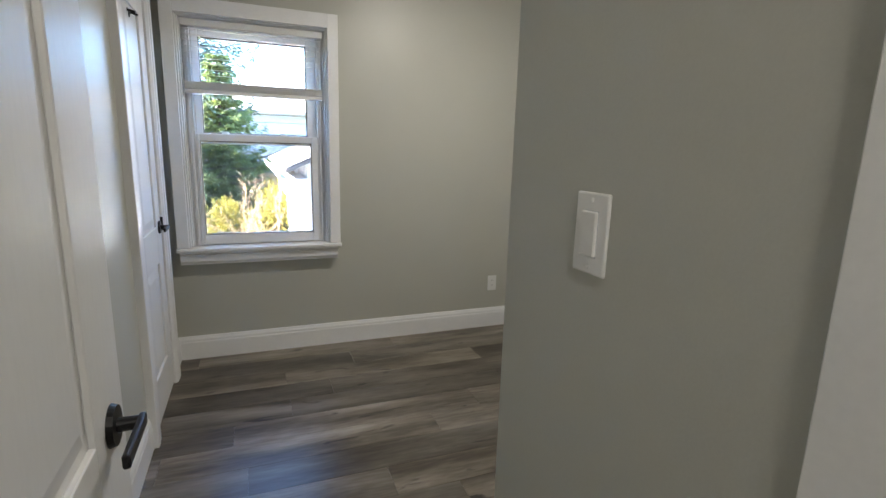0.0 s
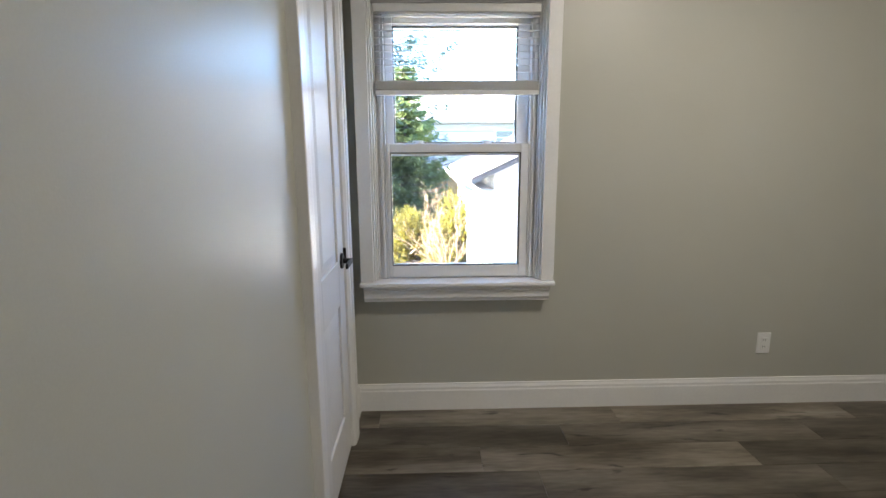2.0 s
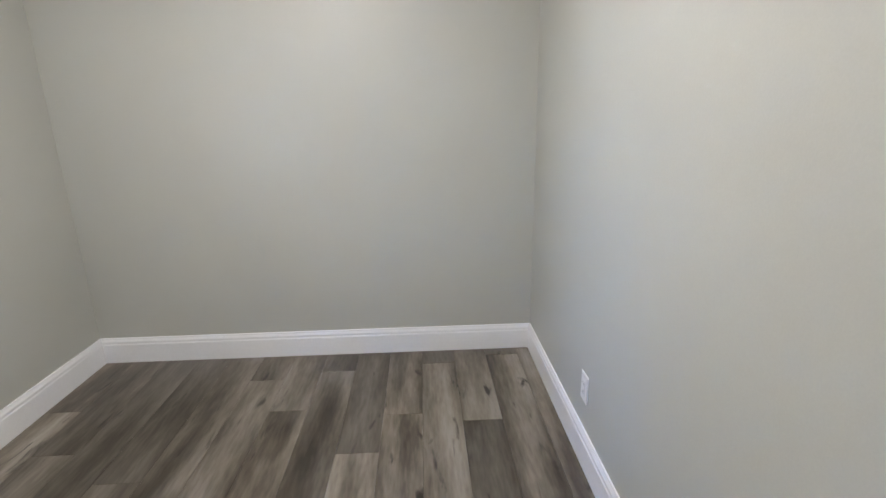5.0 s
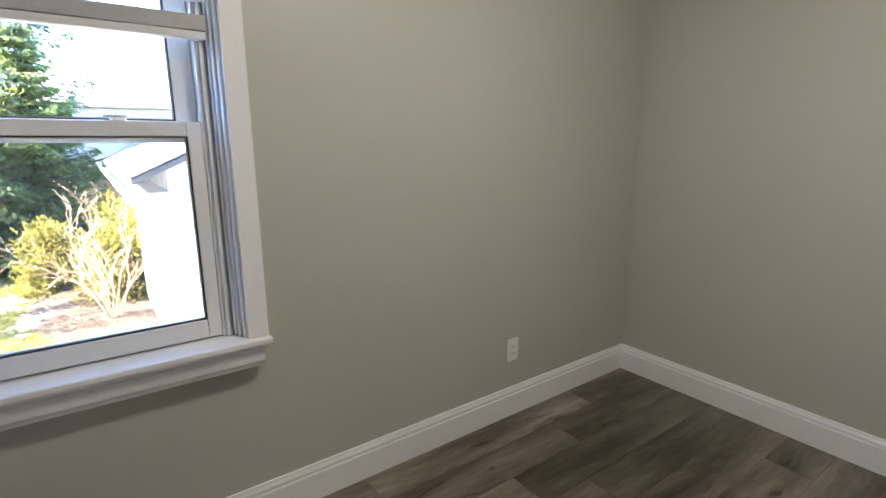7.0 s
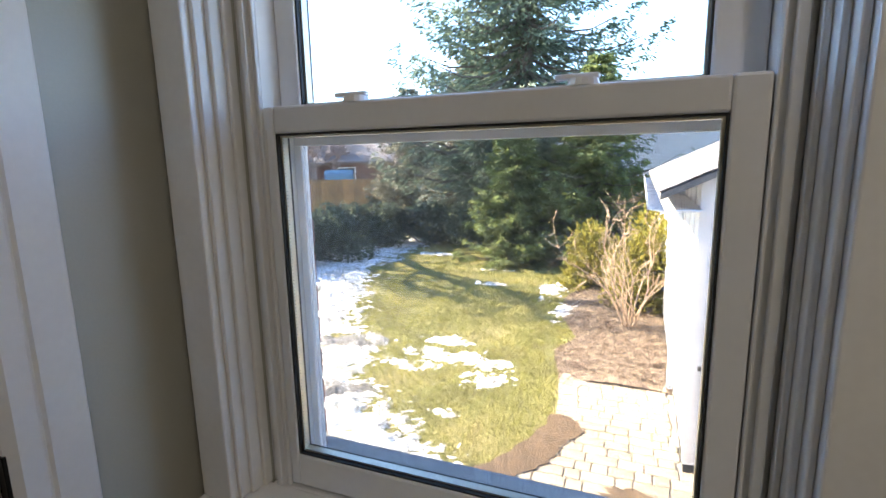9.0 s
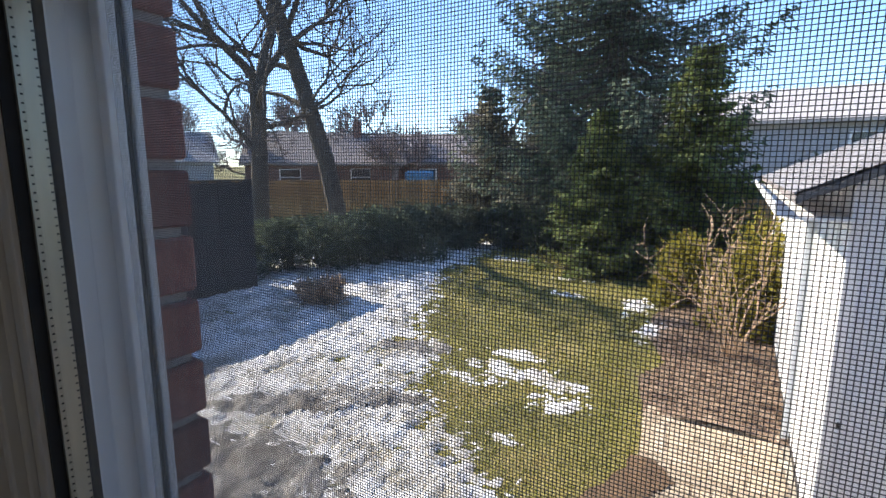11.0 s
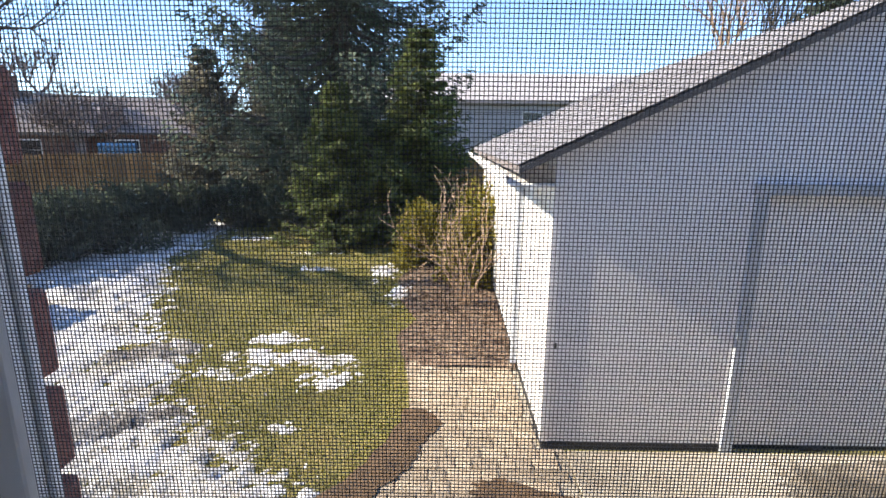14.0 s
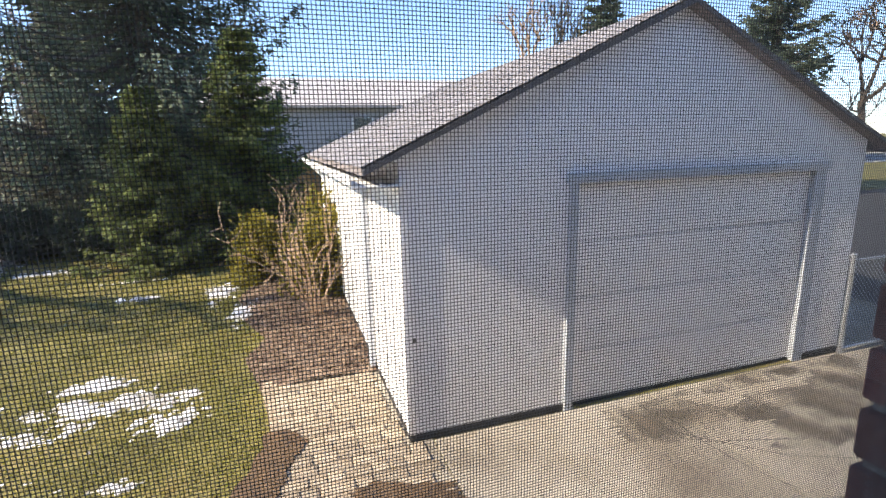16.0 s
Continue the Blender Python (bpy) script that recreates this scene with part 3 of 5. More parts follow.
for x in (0.16, 0.47, 0.78):
    for y in (-0.043, 0.003):
        V, F = [], []
        tube(V, F, Vector((x, y, 1.615)), Vector((x, y, 1.97)), 0.0009, 0.0009, 4)
        soup("ladder_cord", V, F, BLIND, bl)

# ---- outdoors: ground ----
rng = np.random.default_rng(7)


def smooth_noise(x, y, s, seed=0.0):
    return noise.noise(Vector((x * s, y * s, seed)))


def path_edge(y):
    """The lawn's border with the beds and the paved path, as x at y."""
    pts = [(0.3, -1.9), (1.6, -1.35), (2.4, -0.75), (3.1, -0.2), (3.7, 0.03), (4.3, -0.02), (5.0, -0.12), (5.6, -0.28), (6.2, -0.05), (7.0, -0.35), (8.2, -0.5), (9.4, -0.2), (13.0, 0.2)]
    return float(np.interp(y, [p[0] for p in pts], [p[1] for p in pts]))


def snow_depth(x, y):
    """Old snow lies deep along the hedge and thins into patches on the lawn."""
    edge = np.interp(y, [0, 2.0, 2.6, 3.0, 3.4, 4.1, 5.2, 6.0, 7.0, 8.0, 9.3, 10.5, 13.0], [0.0, -0.3, -0.7, -1.1, -1.8, -2.5, -2.8, -3.6, -4.2, -4.6, -5.2, -5.3, -5.6])
    d = min((edge + (0.3 if y < 4.5 else 0.1) - x) * 0.08, 0.042)
    for cx, cy, rx, ry in ((-1.63, 5.48, 0.38, 0.16), (-1.55, 5.02, 0.55, 0.20), (-1.08, 4.93, 0.38, 0.16), (-0.82, 4.45, 0.27, 0.20), (-1.06, 3.60, 0.16, 0.07), (-1.95, 4.6, 0.35, 0.16), (-0.80, 8.6, 0.22, 0.6), (-0.36, 7.5, 0.22, 0.5), (-4.3, 11.6, 0.7, 0.2), (-2.4, 10.1, 0.4, 0.1), (-2.1, 8.8, 0.3, 0.08)):
        q = ((x - cx) / rx) ** 2 + ((y - cy) / ry) ** 2
        d = max(d, 0.022 * (1 - q))
    for cx, cy, rx, ry in ((-3.1, 5.1, 0.42, 0.2), (-5.65, 6.05, 0.3, 0.25)):
        q = ((x - cx) / rx) ** 2 + ((y - cy) / ry) ** 2
        d = min(d, -0.03 + 0.045 * q) if q < 2.5 else d
    d += 0.02 * smooth_noise(x, y, 1.3) + 0.03 * smooth_noise(x, y, 3.7, 3.0) + 0.045 * smooth_noise(x, y, 7.5, 5.0) + 0.05 * smooth_noise(x, 1.6 * y, 15.0, 6.0)
    return min(d, 0.07 + 0.02 * smooth_noise(x, y, 3.0, 9.0)) - 0.006


bm = bmesh.new()
bmesh.ops.create_grid(bm, x_segments=8, y_segments=8, size=900, matrix=Matrix.Translation((0, 0, GZ)))
tagged(part("ground", bm, LAWN), "dormant yellow-green lawn running to the horizon", "ground", kind="structure")

V, F, ids = [], [], {}
nx, ny, st = 288, 338, 0.04
for j in range(ny):
    for i in range(nx):
        x, y = -11.3 + i * st, 0.25 + j * st
        V.append((x, y, GZ + max(snow_depth(x, y), -0.03)))
for j in range(ny - 1):
    for i in range(nx - 1):
        a = j * nx + i
        if max(V[k][2] for k in (a, a + 1, a + nx, a + nx + 1)) > GZ - 0.004:
            F.append((a, a + 1, a + nx + 1, a + nx))
tagged(soup("snow", V, F, SNOW, smooth=True), "patchy old white snow melting on the lawn", "snow", kind="stuff")

# thin grey slush where the snow has melted through
SLUSH = mat("grey_slush", [(0.3, (0.12, 0.10, 0.085, 1)), (0.5, (0.22, 0.20, 0.18, 1)), (0.72, (0.40, 0.385, 0.37, 1))], 2.5, 0.7, 0.8, 30, dist=0.03)
V, F = [], []
nx, ny, st = 90, 130, 0.05
for j in range(ny):
    for i in range(nx):
        x, y = -5.0 + i * st, 0.3 + j * st
        d = -0.02
        for cx, cy, rx, ry, tilt in ((-2.65, 3.5, 0.75, 0.22, 0.45), (-3.0, 5.05, 0.5, 0.24, 0.3), (-2.9, 1.9, 1.3, 0.6, 0.3), (-3.3, 2.9, 0.9, 0.2, 0.5)):
            u, w = (x - cx) * math.cos(tilt) + (y - cy) * math.sin(tilt), (y - cy) * math.cos(tilt) - (x - cx) * math.sin(tilt)
            d = max(d, 0.03 * (1 - (u / rx) ** 2 - (w / ry) ** 2))
        d += 0.022 * smooth_noise(x, y, 4.0, 2.0) + 0.02 * smooth_noise(x, y, 9.0, 7.0)
        V.append((x, y, GZ + min(max(snow_depth(x, y), 0) + d, 0.1) if d > -0.006 else GZ - 0.03))
for j in range(ny - 1):
    for i in range(nx - 1):
        a = j * nx + i
        if min(V[k][2] for k in (a, a + 1, a + nx, a + nx + 1)) > GZ - 0.02:
            F.append((a, a + 1, a + nx + 1, a + nx))
tagged(soup("slush", V, F, SLUSH, smooth=True), "grey half-melted slush lying in the snow", "slush", kind="stuff")

# grass blades on the open lawn
V, F = [], []
for k in range(120000):
    y = 0.9 + 12.0 * rng.random() ** 1.5
    x = path_edge(y) - 0.02 - 7.2 * rng.random() ** 1.1
    if snow_depth(x, y) > 0.012 + 0.022 * rng.random() or smooth_noise(x, y, 2.2, 4.0) < -0.42:
        continue
    a, h, w = rng.random() * 6.283, 0.012 + 0.02 * rng.random(), 0.003 + 0.003 * rng.random() * (1 + y / 5)
    dx, dy = math.cos(a) * w, math.sin(a) * w
    lx, ly = (rng.random() - 0.5) * 0.05, (rng.random() - 0.5) * 0.05
    s = len(V)
    V += [(x - dx, y - dy, GZ), (x + dx, y + dy, GZ), (x + lx, y + ly, GZ + h)]
    F.append((s, s + 1, s + 2))
tagged(soup("grass", V, F, GRASS), "short dormant yellow-green grass blades", "grass", kind="stuff")

# planting bed along the garage
V, F = [], []
rows = np.arange(4.75, 12.6, 0.15)
for y in rows:
    e = path_edge(y) + 0.03 * smooth_noise(0, y, 5)
    for f in np.linspace(0, 1, 9):
        x = e + (1.3 - e) * f
        V.append((x, y, GZ + 0.006 + 0.05 * math.sin(math.pi * f) + 0.02 * smooth_noise(x, y, 3.0, 2.0)))
for j in range(len(rows) - 1):
    for i in range(8):
        a = j * 9 + i
        F.append((a, a + 1, a + 10, a + 9))
tagged(soup("mulch_bed", V, F, MULCH, smooth=True), "brown wood-mulch planting bed beside the garage", "flower bed", kind="structure")
V, F = [], []
for k in range(2600):
    y = 4.9 + 4.5 * rng.random()
    x = path_edge(y) + rng.random() * (1.15 - path_edge(y))
    a, r, h = rng.random() * 6.283, 0.02 + 0.03 * rng.random(), GZ + 0.06 * math.sin(math.pi * (x - path_edge(y)) / (1.3 - path_edge(y))) + 0.012
    c, s_ = math.cos(a) * r, math.sin(a) * r
    s = len(V)
    V += [(x - c, y - s_, h), (x - s_ * 0.4, y + c * 0.4, h + 0.012), (x + c, y + s_, h + 0.004), (x + s_ * 0.4, y - c * 0.4, h + 0.008)]
    F.append((s, s + 1, s + 2, s + 3))
tagged(soup("bark_chips", V, F, MULCH), "loose bark chips and dead leaves", "mulch", kind="stuff")

# ---- garage ----
GX0, GX1, GY0, GY1, GEAVE, GRIDGE, GXM = 1.12, 6.06, 3.38, 9.35, 1.02, 2.29, 3.59
DX0, DX1, DZ1 = 2.61, 5.38, 0.85
gar = thing("garage", "white detached garage with grey gable roof", "garage", (0, 0, 0))
SL = (GRIDGE - GEAVE) / (GXM - 0.83)


def roof_z(x):
    return GRIDGE - 0.03 - SL * abs(x - GXM)


bm = bmesh.new()
wt = 0.12


def prism(bm, outline, y0, y1):
    a = [bm.verts.new((x, y0, z)) for x, z in outline]
    b = [bm.verts.new((x, y1, z)) for x, z in outline]
    k = len(a)
    for i in range(k):
        bm.faces.new((a[i], a[(i + 1) % k], b[(i + 1) % k], b[i]))
    bm.faces.new(a[::-1]), bm.faces.new(b)
    bmesh.ops.recalc_face_normals(bm, faces=bm.faces)


prism(bm, [(GX0, GZ + 0.07), (DX0, GZ + 0.07), (DX0, DZ1), (GX0, DZ1)], GY0, GY0 + wt)
prism(bm, [(DX1, GZ + 0.07), (GX1, GZ + 0.07), (GX1, DZ1), (DX1, DZ1)], GY0, GY0 + wt)
prism(bm, [(GX0, DZ1), (GX1, DZ1), (GX1, roof_z(GX1)), (GXM, roof_z(GXM)), (GX0, roof_z(GX0))], GY0, GY0 + wt)
part("front_wall", bm, STUCCO, gar, "pale painted gable front")
bm = bmesh.new()
prism(bm, [(GX0, GZ), (GX1, GZ), (GX1, roof_z(GX1)), (GXM, roof_z(GXM)), (GX0, roof_z(GX0))], GY1 - wt, GY1)
part("back_wall", bm, STUCCO, gar)
part("side_wall", boxes(((GX0, GY0 + wt, GZ + 0.07), (GX0 + wt, GY1 - wt, roof_z(GX0)))), SIDING, gar, "sunlit white side wall")
part("side_wall", boxes(((GX1 - wt, GY0 + wt, GZ + 0.07), (GX1, GY1 - wt, roof_z(GX1)))), SIDING, gar)
for x0, x1 in ((GX0 - 0.004, DX0 - 0.077), (DX1 + 0.132, GX1 + 0.004)):
    part("foundation", boxes(((x0, GY0 - 0.006, GZ - 0.05), (x1, GY0 + 0.1, GZ + 0.07))), FOUNDATION, gar, "dark concrete footing")
for x0, x1 in ((GX0 - 0.004, GX0 + 0.1), (GX1 - 0.1, GX1 + 0.004)):
    part("foundation", boxes(((x0, GY0 + 0.1, GZ - 0.05), (x1, GY1, GZ + 0.07))), FOUNDATION, gar, "dark concrete footing")
# vertical boards on the lit side wall
for y in np.arange(GY0 + 0.02, GY1 - 0.1, 0.41):
    part("batten", boxes(((GX0 - 0.012, y, GZ + 0.075), (GX0 - 0.0005, y + 0.045, roof_z(GX0) - 0.04)), bevel=0.002), SIDING, gar)
part("corner_board", boxes(((GX0 - 0.016, GY0 - 0.014, GZ + 0.075), (GX0 + 0.05, GY0 - 0.001, roof_z(GX0) - 0.03)), bevel=0.002), STUCCO, gar)
# door with its frame
part("door_trim", boxes(((DX0 - 0.075, GY0 - 0.03, GZ + 0.0), (DX0 + 0.012, GY0 + 0.1, DZ1)), bevel=0.003), GTRIM, gar, "pale blue-grey door post")
part("door_trim", boxes(((DX1 - 0.012, GY0 - 0.012, GZ + 0.0), (DX1 + 0.13, GY0 + 0.1, DZ1)), bevel=0.003), GTRIM, gar, "blue-grey door post")
part("door_header", boxes(((DX0 - 0.1, GY0 - 0.04, DZ1), (DX1 + 0.16, GY0 + 0.1, DZ1 + 0.085)), bevel=0.004), GTRIM, gar, "blue-grey door header")
od = thing("overhead_door", "", "")
od.parent = gar
zs = np.linspace(GZ + 0.03, DZ1, 5)
for k in range(4):
    part("door_section", boxes(((DX0 + 0.012, GY0 + 0.045, zs[k] + 0.003), (DX1 - 0.012, GY0 + 0.08, zs[k + 1] - 0.003)), bevel=0.006, seg=2), GDOOR, od)
part("bottom_seal", boxes(((DX0 + 0.012, GY0 + 0.04, GZ - 0.01), (DX1 - 0.012, GY0 + 0.075, GZ + 0.03))), GASKET, od)
bm = boxes(((3.2, GY0 + 0.012, GZ), (3.38, GY0 + 0.05, GZ + 0.035)), bevel=0.006)
part("door_handle", bm, DARKMETAL, od)
# roof: deck, rake boards, gutter, shingles
OH, OY = 0.29, 0.11
for s in (-1, 1):
    xe = GXM + s * (GXM - GX0 + OH)
    bm = bmesh.new()
    ze = GRIDGE - SL * abs(xe - GXM)
    prism(bm, [(GXM, GRIDGE - 0.03), (xe, ze - 0.03), (xe, ze + 0.02), (GXM, GRIDGE + 0.02)], GY0 - OY, GY1 + OY)
    part("roof_deck", bm, FARROOF, gar)
    bm = bmesh.new()
    prism(bm, [(GXM, GRIDGE - 0.034), (xe, ze - 0.032), (xe, ze + 0.008), (GXM, GRIDGE + 0.008)], GY0 - OY - 0.02, GY0 - OY - 0.001)
    part("rake_board", bm, RAKE, gar, "dark grey rake edge")
    bm = sweep([(0, 0), (0.085, 0.015), (0.095, 0.09), (0.085, 0.09), (0.075, 0.02), (0, 0.01)], (xe, GY0 - OY - 0.02, ze - 0.115), (xe, GY1 + OY, ze - 0.115), inward=(s, 0, 0))
    part("gutter", bm, SIDING, gar, "white metal gutter")
    part("soffit", boxes(((min(xe, GXM + s * (GXM - GX0)), GY0 - OY, ze - 0.12), (max(xe, GXM + s * (GXM - GX0)), GY1 + OY, ze - 0.105))), SIDING, gar)
bm = bmesh.new()
cyl(bm, (GX0 - 0.30, GY1 - 0.1, GEAVE - 0.10), (GX0 - 0.05, GY1 - 0.1, GEAVE - 0.35), 0.035, n=10), cyl(bm, (GX0 - 0.05, GY1 - 0.1, GEAVE - 0.35), (GX0 - 0.05, GY1 - 0.1, GZ + 0.1), 0.035, n=10)
part("downspout", bm, SIDING, gar)
bm = bmesh.new()
box(bm, (GX0 - 0.07, 4.80, GZ + 0.05), (GX0 - 0.013, 4.87, roof_z(GX0) - 0.05), 0.008)
part("downspout", bm, GTRIM, gar)
part("light_knob", boxes(((1.165, GY0 - 0.02, -0.33), (1.19, GY0, -0.29)), bevel=0.004), DARKMETAL, gar)

# ---- paving ----
drv = thing("driveway", "cracked tan concrete driveway by the garage", "driveway", kind="structure")
xs, ys = [1.30, 3.45, 5.6, 8.2, 12.0], [0.24, 1.75, 3.34]
for i in range(4):
    for j in range(2):
        part("slab", boxes(((xs[i] + 0.006, ys[j] + 0.006, GZ - 0.1), (xs[i + 1] - 0.006, ys[j + 1] - 0.006, GZ + 0.02)), bevel=0.006), CONCRETE, drv)
part("slab", boxes(((GX1 + 0.02, 3.346, GZ - 0.1), (8.2, 9.0, GZ + 0.018)), bevel=0.006), CONCRETE, drv)
V, F = [], []
for pts in (((3.2, 3.2), (3.3, 2.9), (3.31, 2.55), (3.36, 2.2), (3.5, 1.9)), ((2.95, 3.1), (3.3, 2.62), (3.75, 2.2), (4.3, 1.95)), ((3.31, 2.55), (4.1, 2.3))):
    for a, b in zip(pts, pts[1:]):
        for k in range(5):
            p = [Vector((a[0] + (b[0] - a[0]) * f, a[1] + (b[1] - a[1]) * f, GZ + 0.0195)) + Vector((smooth_noise(f * 5 + a[0] * 9, a[1], 2) * 0.03, 0, 0)) for f in (k / 5, (k + 1) / 5)]
            tube(V, F, p[0], p[1], 0.004, 0.004, 4)
tagged(soup("crack", V, F, FOUNDATION, drv), "dark hairline cracks")


def in_path(x, y):
    if y > 3.36:
        return path_edge(y) + 0.02 < x < GX0 - 0.006 and y < 4.98 - 0.10 * (x - 0.4) ** 2 and (x + 0.05) ** 2 * 0.6 + (y - 3.4) ** 2 < 2.75
    return path_edge(y) + 0.02 < x < 1.28 and y > 0.9


pav = thing("paver_path", "tan concrete paver path curving to the lawn", "path", kind="structure")
V, F = [], []
bm = bmesh.new()
for y in np.arange(0.9, 4.95, 0.1):
    e = path_edge(y)
    r = GX0 if y > 3.3 else 1.3
    box(bm, (e + 0.01, y, GZ - 0.05), (r, y + 0.1, GZ + 0.004))
part("joint_sand", bm, CONCRETE, pav)
pw = {}
for w, d in ((0.20, 0.13), (0.13, 0.13), (0.26, 0.13)):
    b = boxes(((-w / 2 + 0.004, -d / 2 + 0.004, -0.05), (w / 2 - 0.004, d / 2 - 0.004, 0)), bevel=0.008)
    me = bpy.data.meshes.new("paver")
    b.to_mesh(me)
    b.free()
    me.materials.append(PAVER)
    pw[w] = me
count = 0
for j, y in enumerate(np.arange(1.6, 5.0, 0.13)):
    x = -1.6 + 0.07 * (j % 3)
    while x < 1.25:
        first = (0.20, 0.13, 0.26)[int(rng.integers(3))]
        step = 0.03
        for w in (first, 0.20, 0.13):
            if all(in_path(x + f * w, y) for f in (0.05, 0.5, 0.98)) and count < 420:
                o = new("paver", pw[w])
                o.parent = pav
                o.location = (x + w / 2, y, GZ + 0.018 + 0.004 * rng.random())
                o.rotation_euler = (0, 0, radians(2 * rng.random() - 1))
                count += 1
                step = w
                break
        x += step
# brown of the ground patches; the lawn-edge strip uses it as shadow colour
SOIL_SHADE = mat("soil_and_shade_brown", two((0.12, 0.072, 0.036), 0.35), 9.0, 0.8, 0.8, 60, dist=0.01)


def blot(cx, cy, ru, rw, turn, z, seed):
    """A ragged thin patch on the ground, a fan about its middle."""
    V, F, ct, st_ = [(cx, cy, z + 0.003)], [], math.cos(radians(turn)), math.sin(radians(turn))
    for k in range(110):
        a = 2 * math.pi * k / 110
        q = 1 + 0.45 * smooth_noise(math.cos(a), math.sin(a), 1.4, seed) + 0.3 * smooth_noise(math.cos(a), math.sin(a), 5.0, seed + 2) + 0.15 * smooth_noise(math.cos(a), math.sin(a), 14.0, seed + 4)
        u, w = ru * q * math.cos(a), rw * q * math.sin(a)
        V.append((cx + u * ct - w * st_, cy + u * st_ + w * ct, z))
        F.append((0, k + 1, (k + 1) % 110 + 1))
    return V, F


# a cast shadow on the paving, laid down as a thin dark strip
V, F = [], []
ys_ = np.arange(1.7, 3.93, 0.04)
for y in ys_:
    e = path_edge(y)
    w = float(np.interp(y, [1.7, 2.4, 3.0, 3.5, 3.8, 3.93], [0.5, 0.36, 0.25, 0.24, 0.2, 0.1])) * (1 + 0.5 * smooth_noise(3.0, y, 4.0, 1.0) + 0.4 * smooth_noise(7.0, y, 11.0, 2.0))
    V += [(e - 0.06 + 0.05 * smooth_noise(1.0, y, 6.0, 4.0), y, GZ + 0.028), (e + 0.5 * w, y, GZ + 0.038), (e + 0.04 + w, y + 0.03 * smooth_noise(2.0, y, 9.0), GZ + 0.03)]
for j in range(len(ys_) - 1):
    F += [(3 * j, 3 * j + 1, 3 * j + 4, 3 * j + 3), (3 * j + 1, 3 * j + 2, 3 * j + 5, 3 * j + 4)]
tagged(soup("soil_spill", V, F, SOIL_SHADE), "dark strip drawn as a shadow along the lawn's paved edge", "soil")
V, F = blot(0.88, 2.78, 0.42, 0.14, -12, GZ + 0.031, 8.0)
tagged(soup("soil_spill", V, F, SOIL_SHADE), "brown patch spread over the pavers", "soil")
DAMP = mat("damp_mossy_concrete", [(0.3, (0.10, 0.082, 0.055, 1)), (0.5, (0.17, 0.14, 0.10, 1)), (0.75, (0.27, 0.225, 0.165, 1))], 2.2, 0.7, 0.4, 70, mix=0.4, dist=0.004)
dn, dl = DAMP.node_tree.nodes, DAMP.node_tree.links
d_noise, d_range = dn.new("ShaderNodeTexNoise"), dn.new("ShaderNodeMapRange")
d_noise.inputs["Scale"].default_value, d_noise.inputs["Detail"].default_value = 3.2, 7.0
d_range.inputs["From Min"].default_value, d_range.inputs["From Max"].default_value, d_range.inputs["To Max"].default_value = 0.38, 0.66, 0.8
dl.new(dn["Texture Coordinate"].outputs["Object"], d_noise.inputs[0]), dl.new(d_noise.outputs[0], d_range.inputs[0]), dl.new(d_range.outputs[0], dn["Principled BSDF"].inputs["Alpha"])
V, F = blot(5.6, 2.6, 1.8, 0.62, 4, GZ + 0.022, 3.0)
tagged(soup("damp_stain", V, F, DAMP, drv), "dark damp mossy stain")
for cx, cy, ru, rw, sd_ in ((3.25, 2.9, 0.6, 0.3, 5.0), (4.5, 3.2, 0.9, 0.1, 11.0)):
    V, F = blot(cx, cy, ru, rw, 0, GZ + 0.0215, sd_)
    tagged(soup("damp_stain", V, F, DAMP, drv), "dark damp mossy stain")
# a soldier course follows the curved edge
b = boxes(((-0.055, -0.10, -0.05), (0.055, 0.10, 0)), bevel=0.008)
edge_me = bpy.data.meshes.new("edge_paver")
b.to_mesh(edge_me)
b.free()
edge_me.materials.append(PAVER)
pts = [(path_edge(y) + 0.03, y) for y in np.arange(1.6, 4.5, 0.02)] + [(-0.02 + 0.36 * (1 - math.cos(a)), 4.5 + 0.45 * math.sin(a)) for a in np.linspace(0, math.pi / 2, 20)] + [(x, 4.95) for x in np.arange(0.36, 1.05, 0.02)]
last = None
for (x0, y0), (x1, y1) in zip(pts, pts[1:]):
    if last is None or math.hypot(x0 - last[0], y0 - last[1]) > 0.117:
        last = (x0, y0)
        o = new("edge_paver", edge_me)
        o.parent = pav
        a = math.atan2(y1 - y0, x1 - x0)
        o.location, o.rotation_euler = (x0 + 0.08 * math.sin(a), y0 - 0.08 * math.cos(a), GZ + 0.027), (0, 0, a)

# ---- planting ----


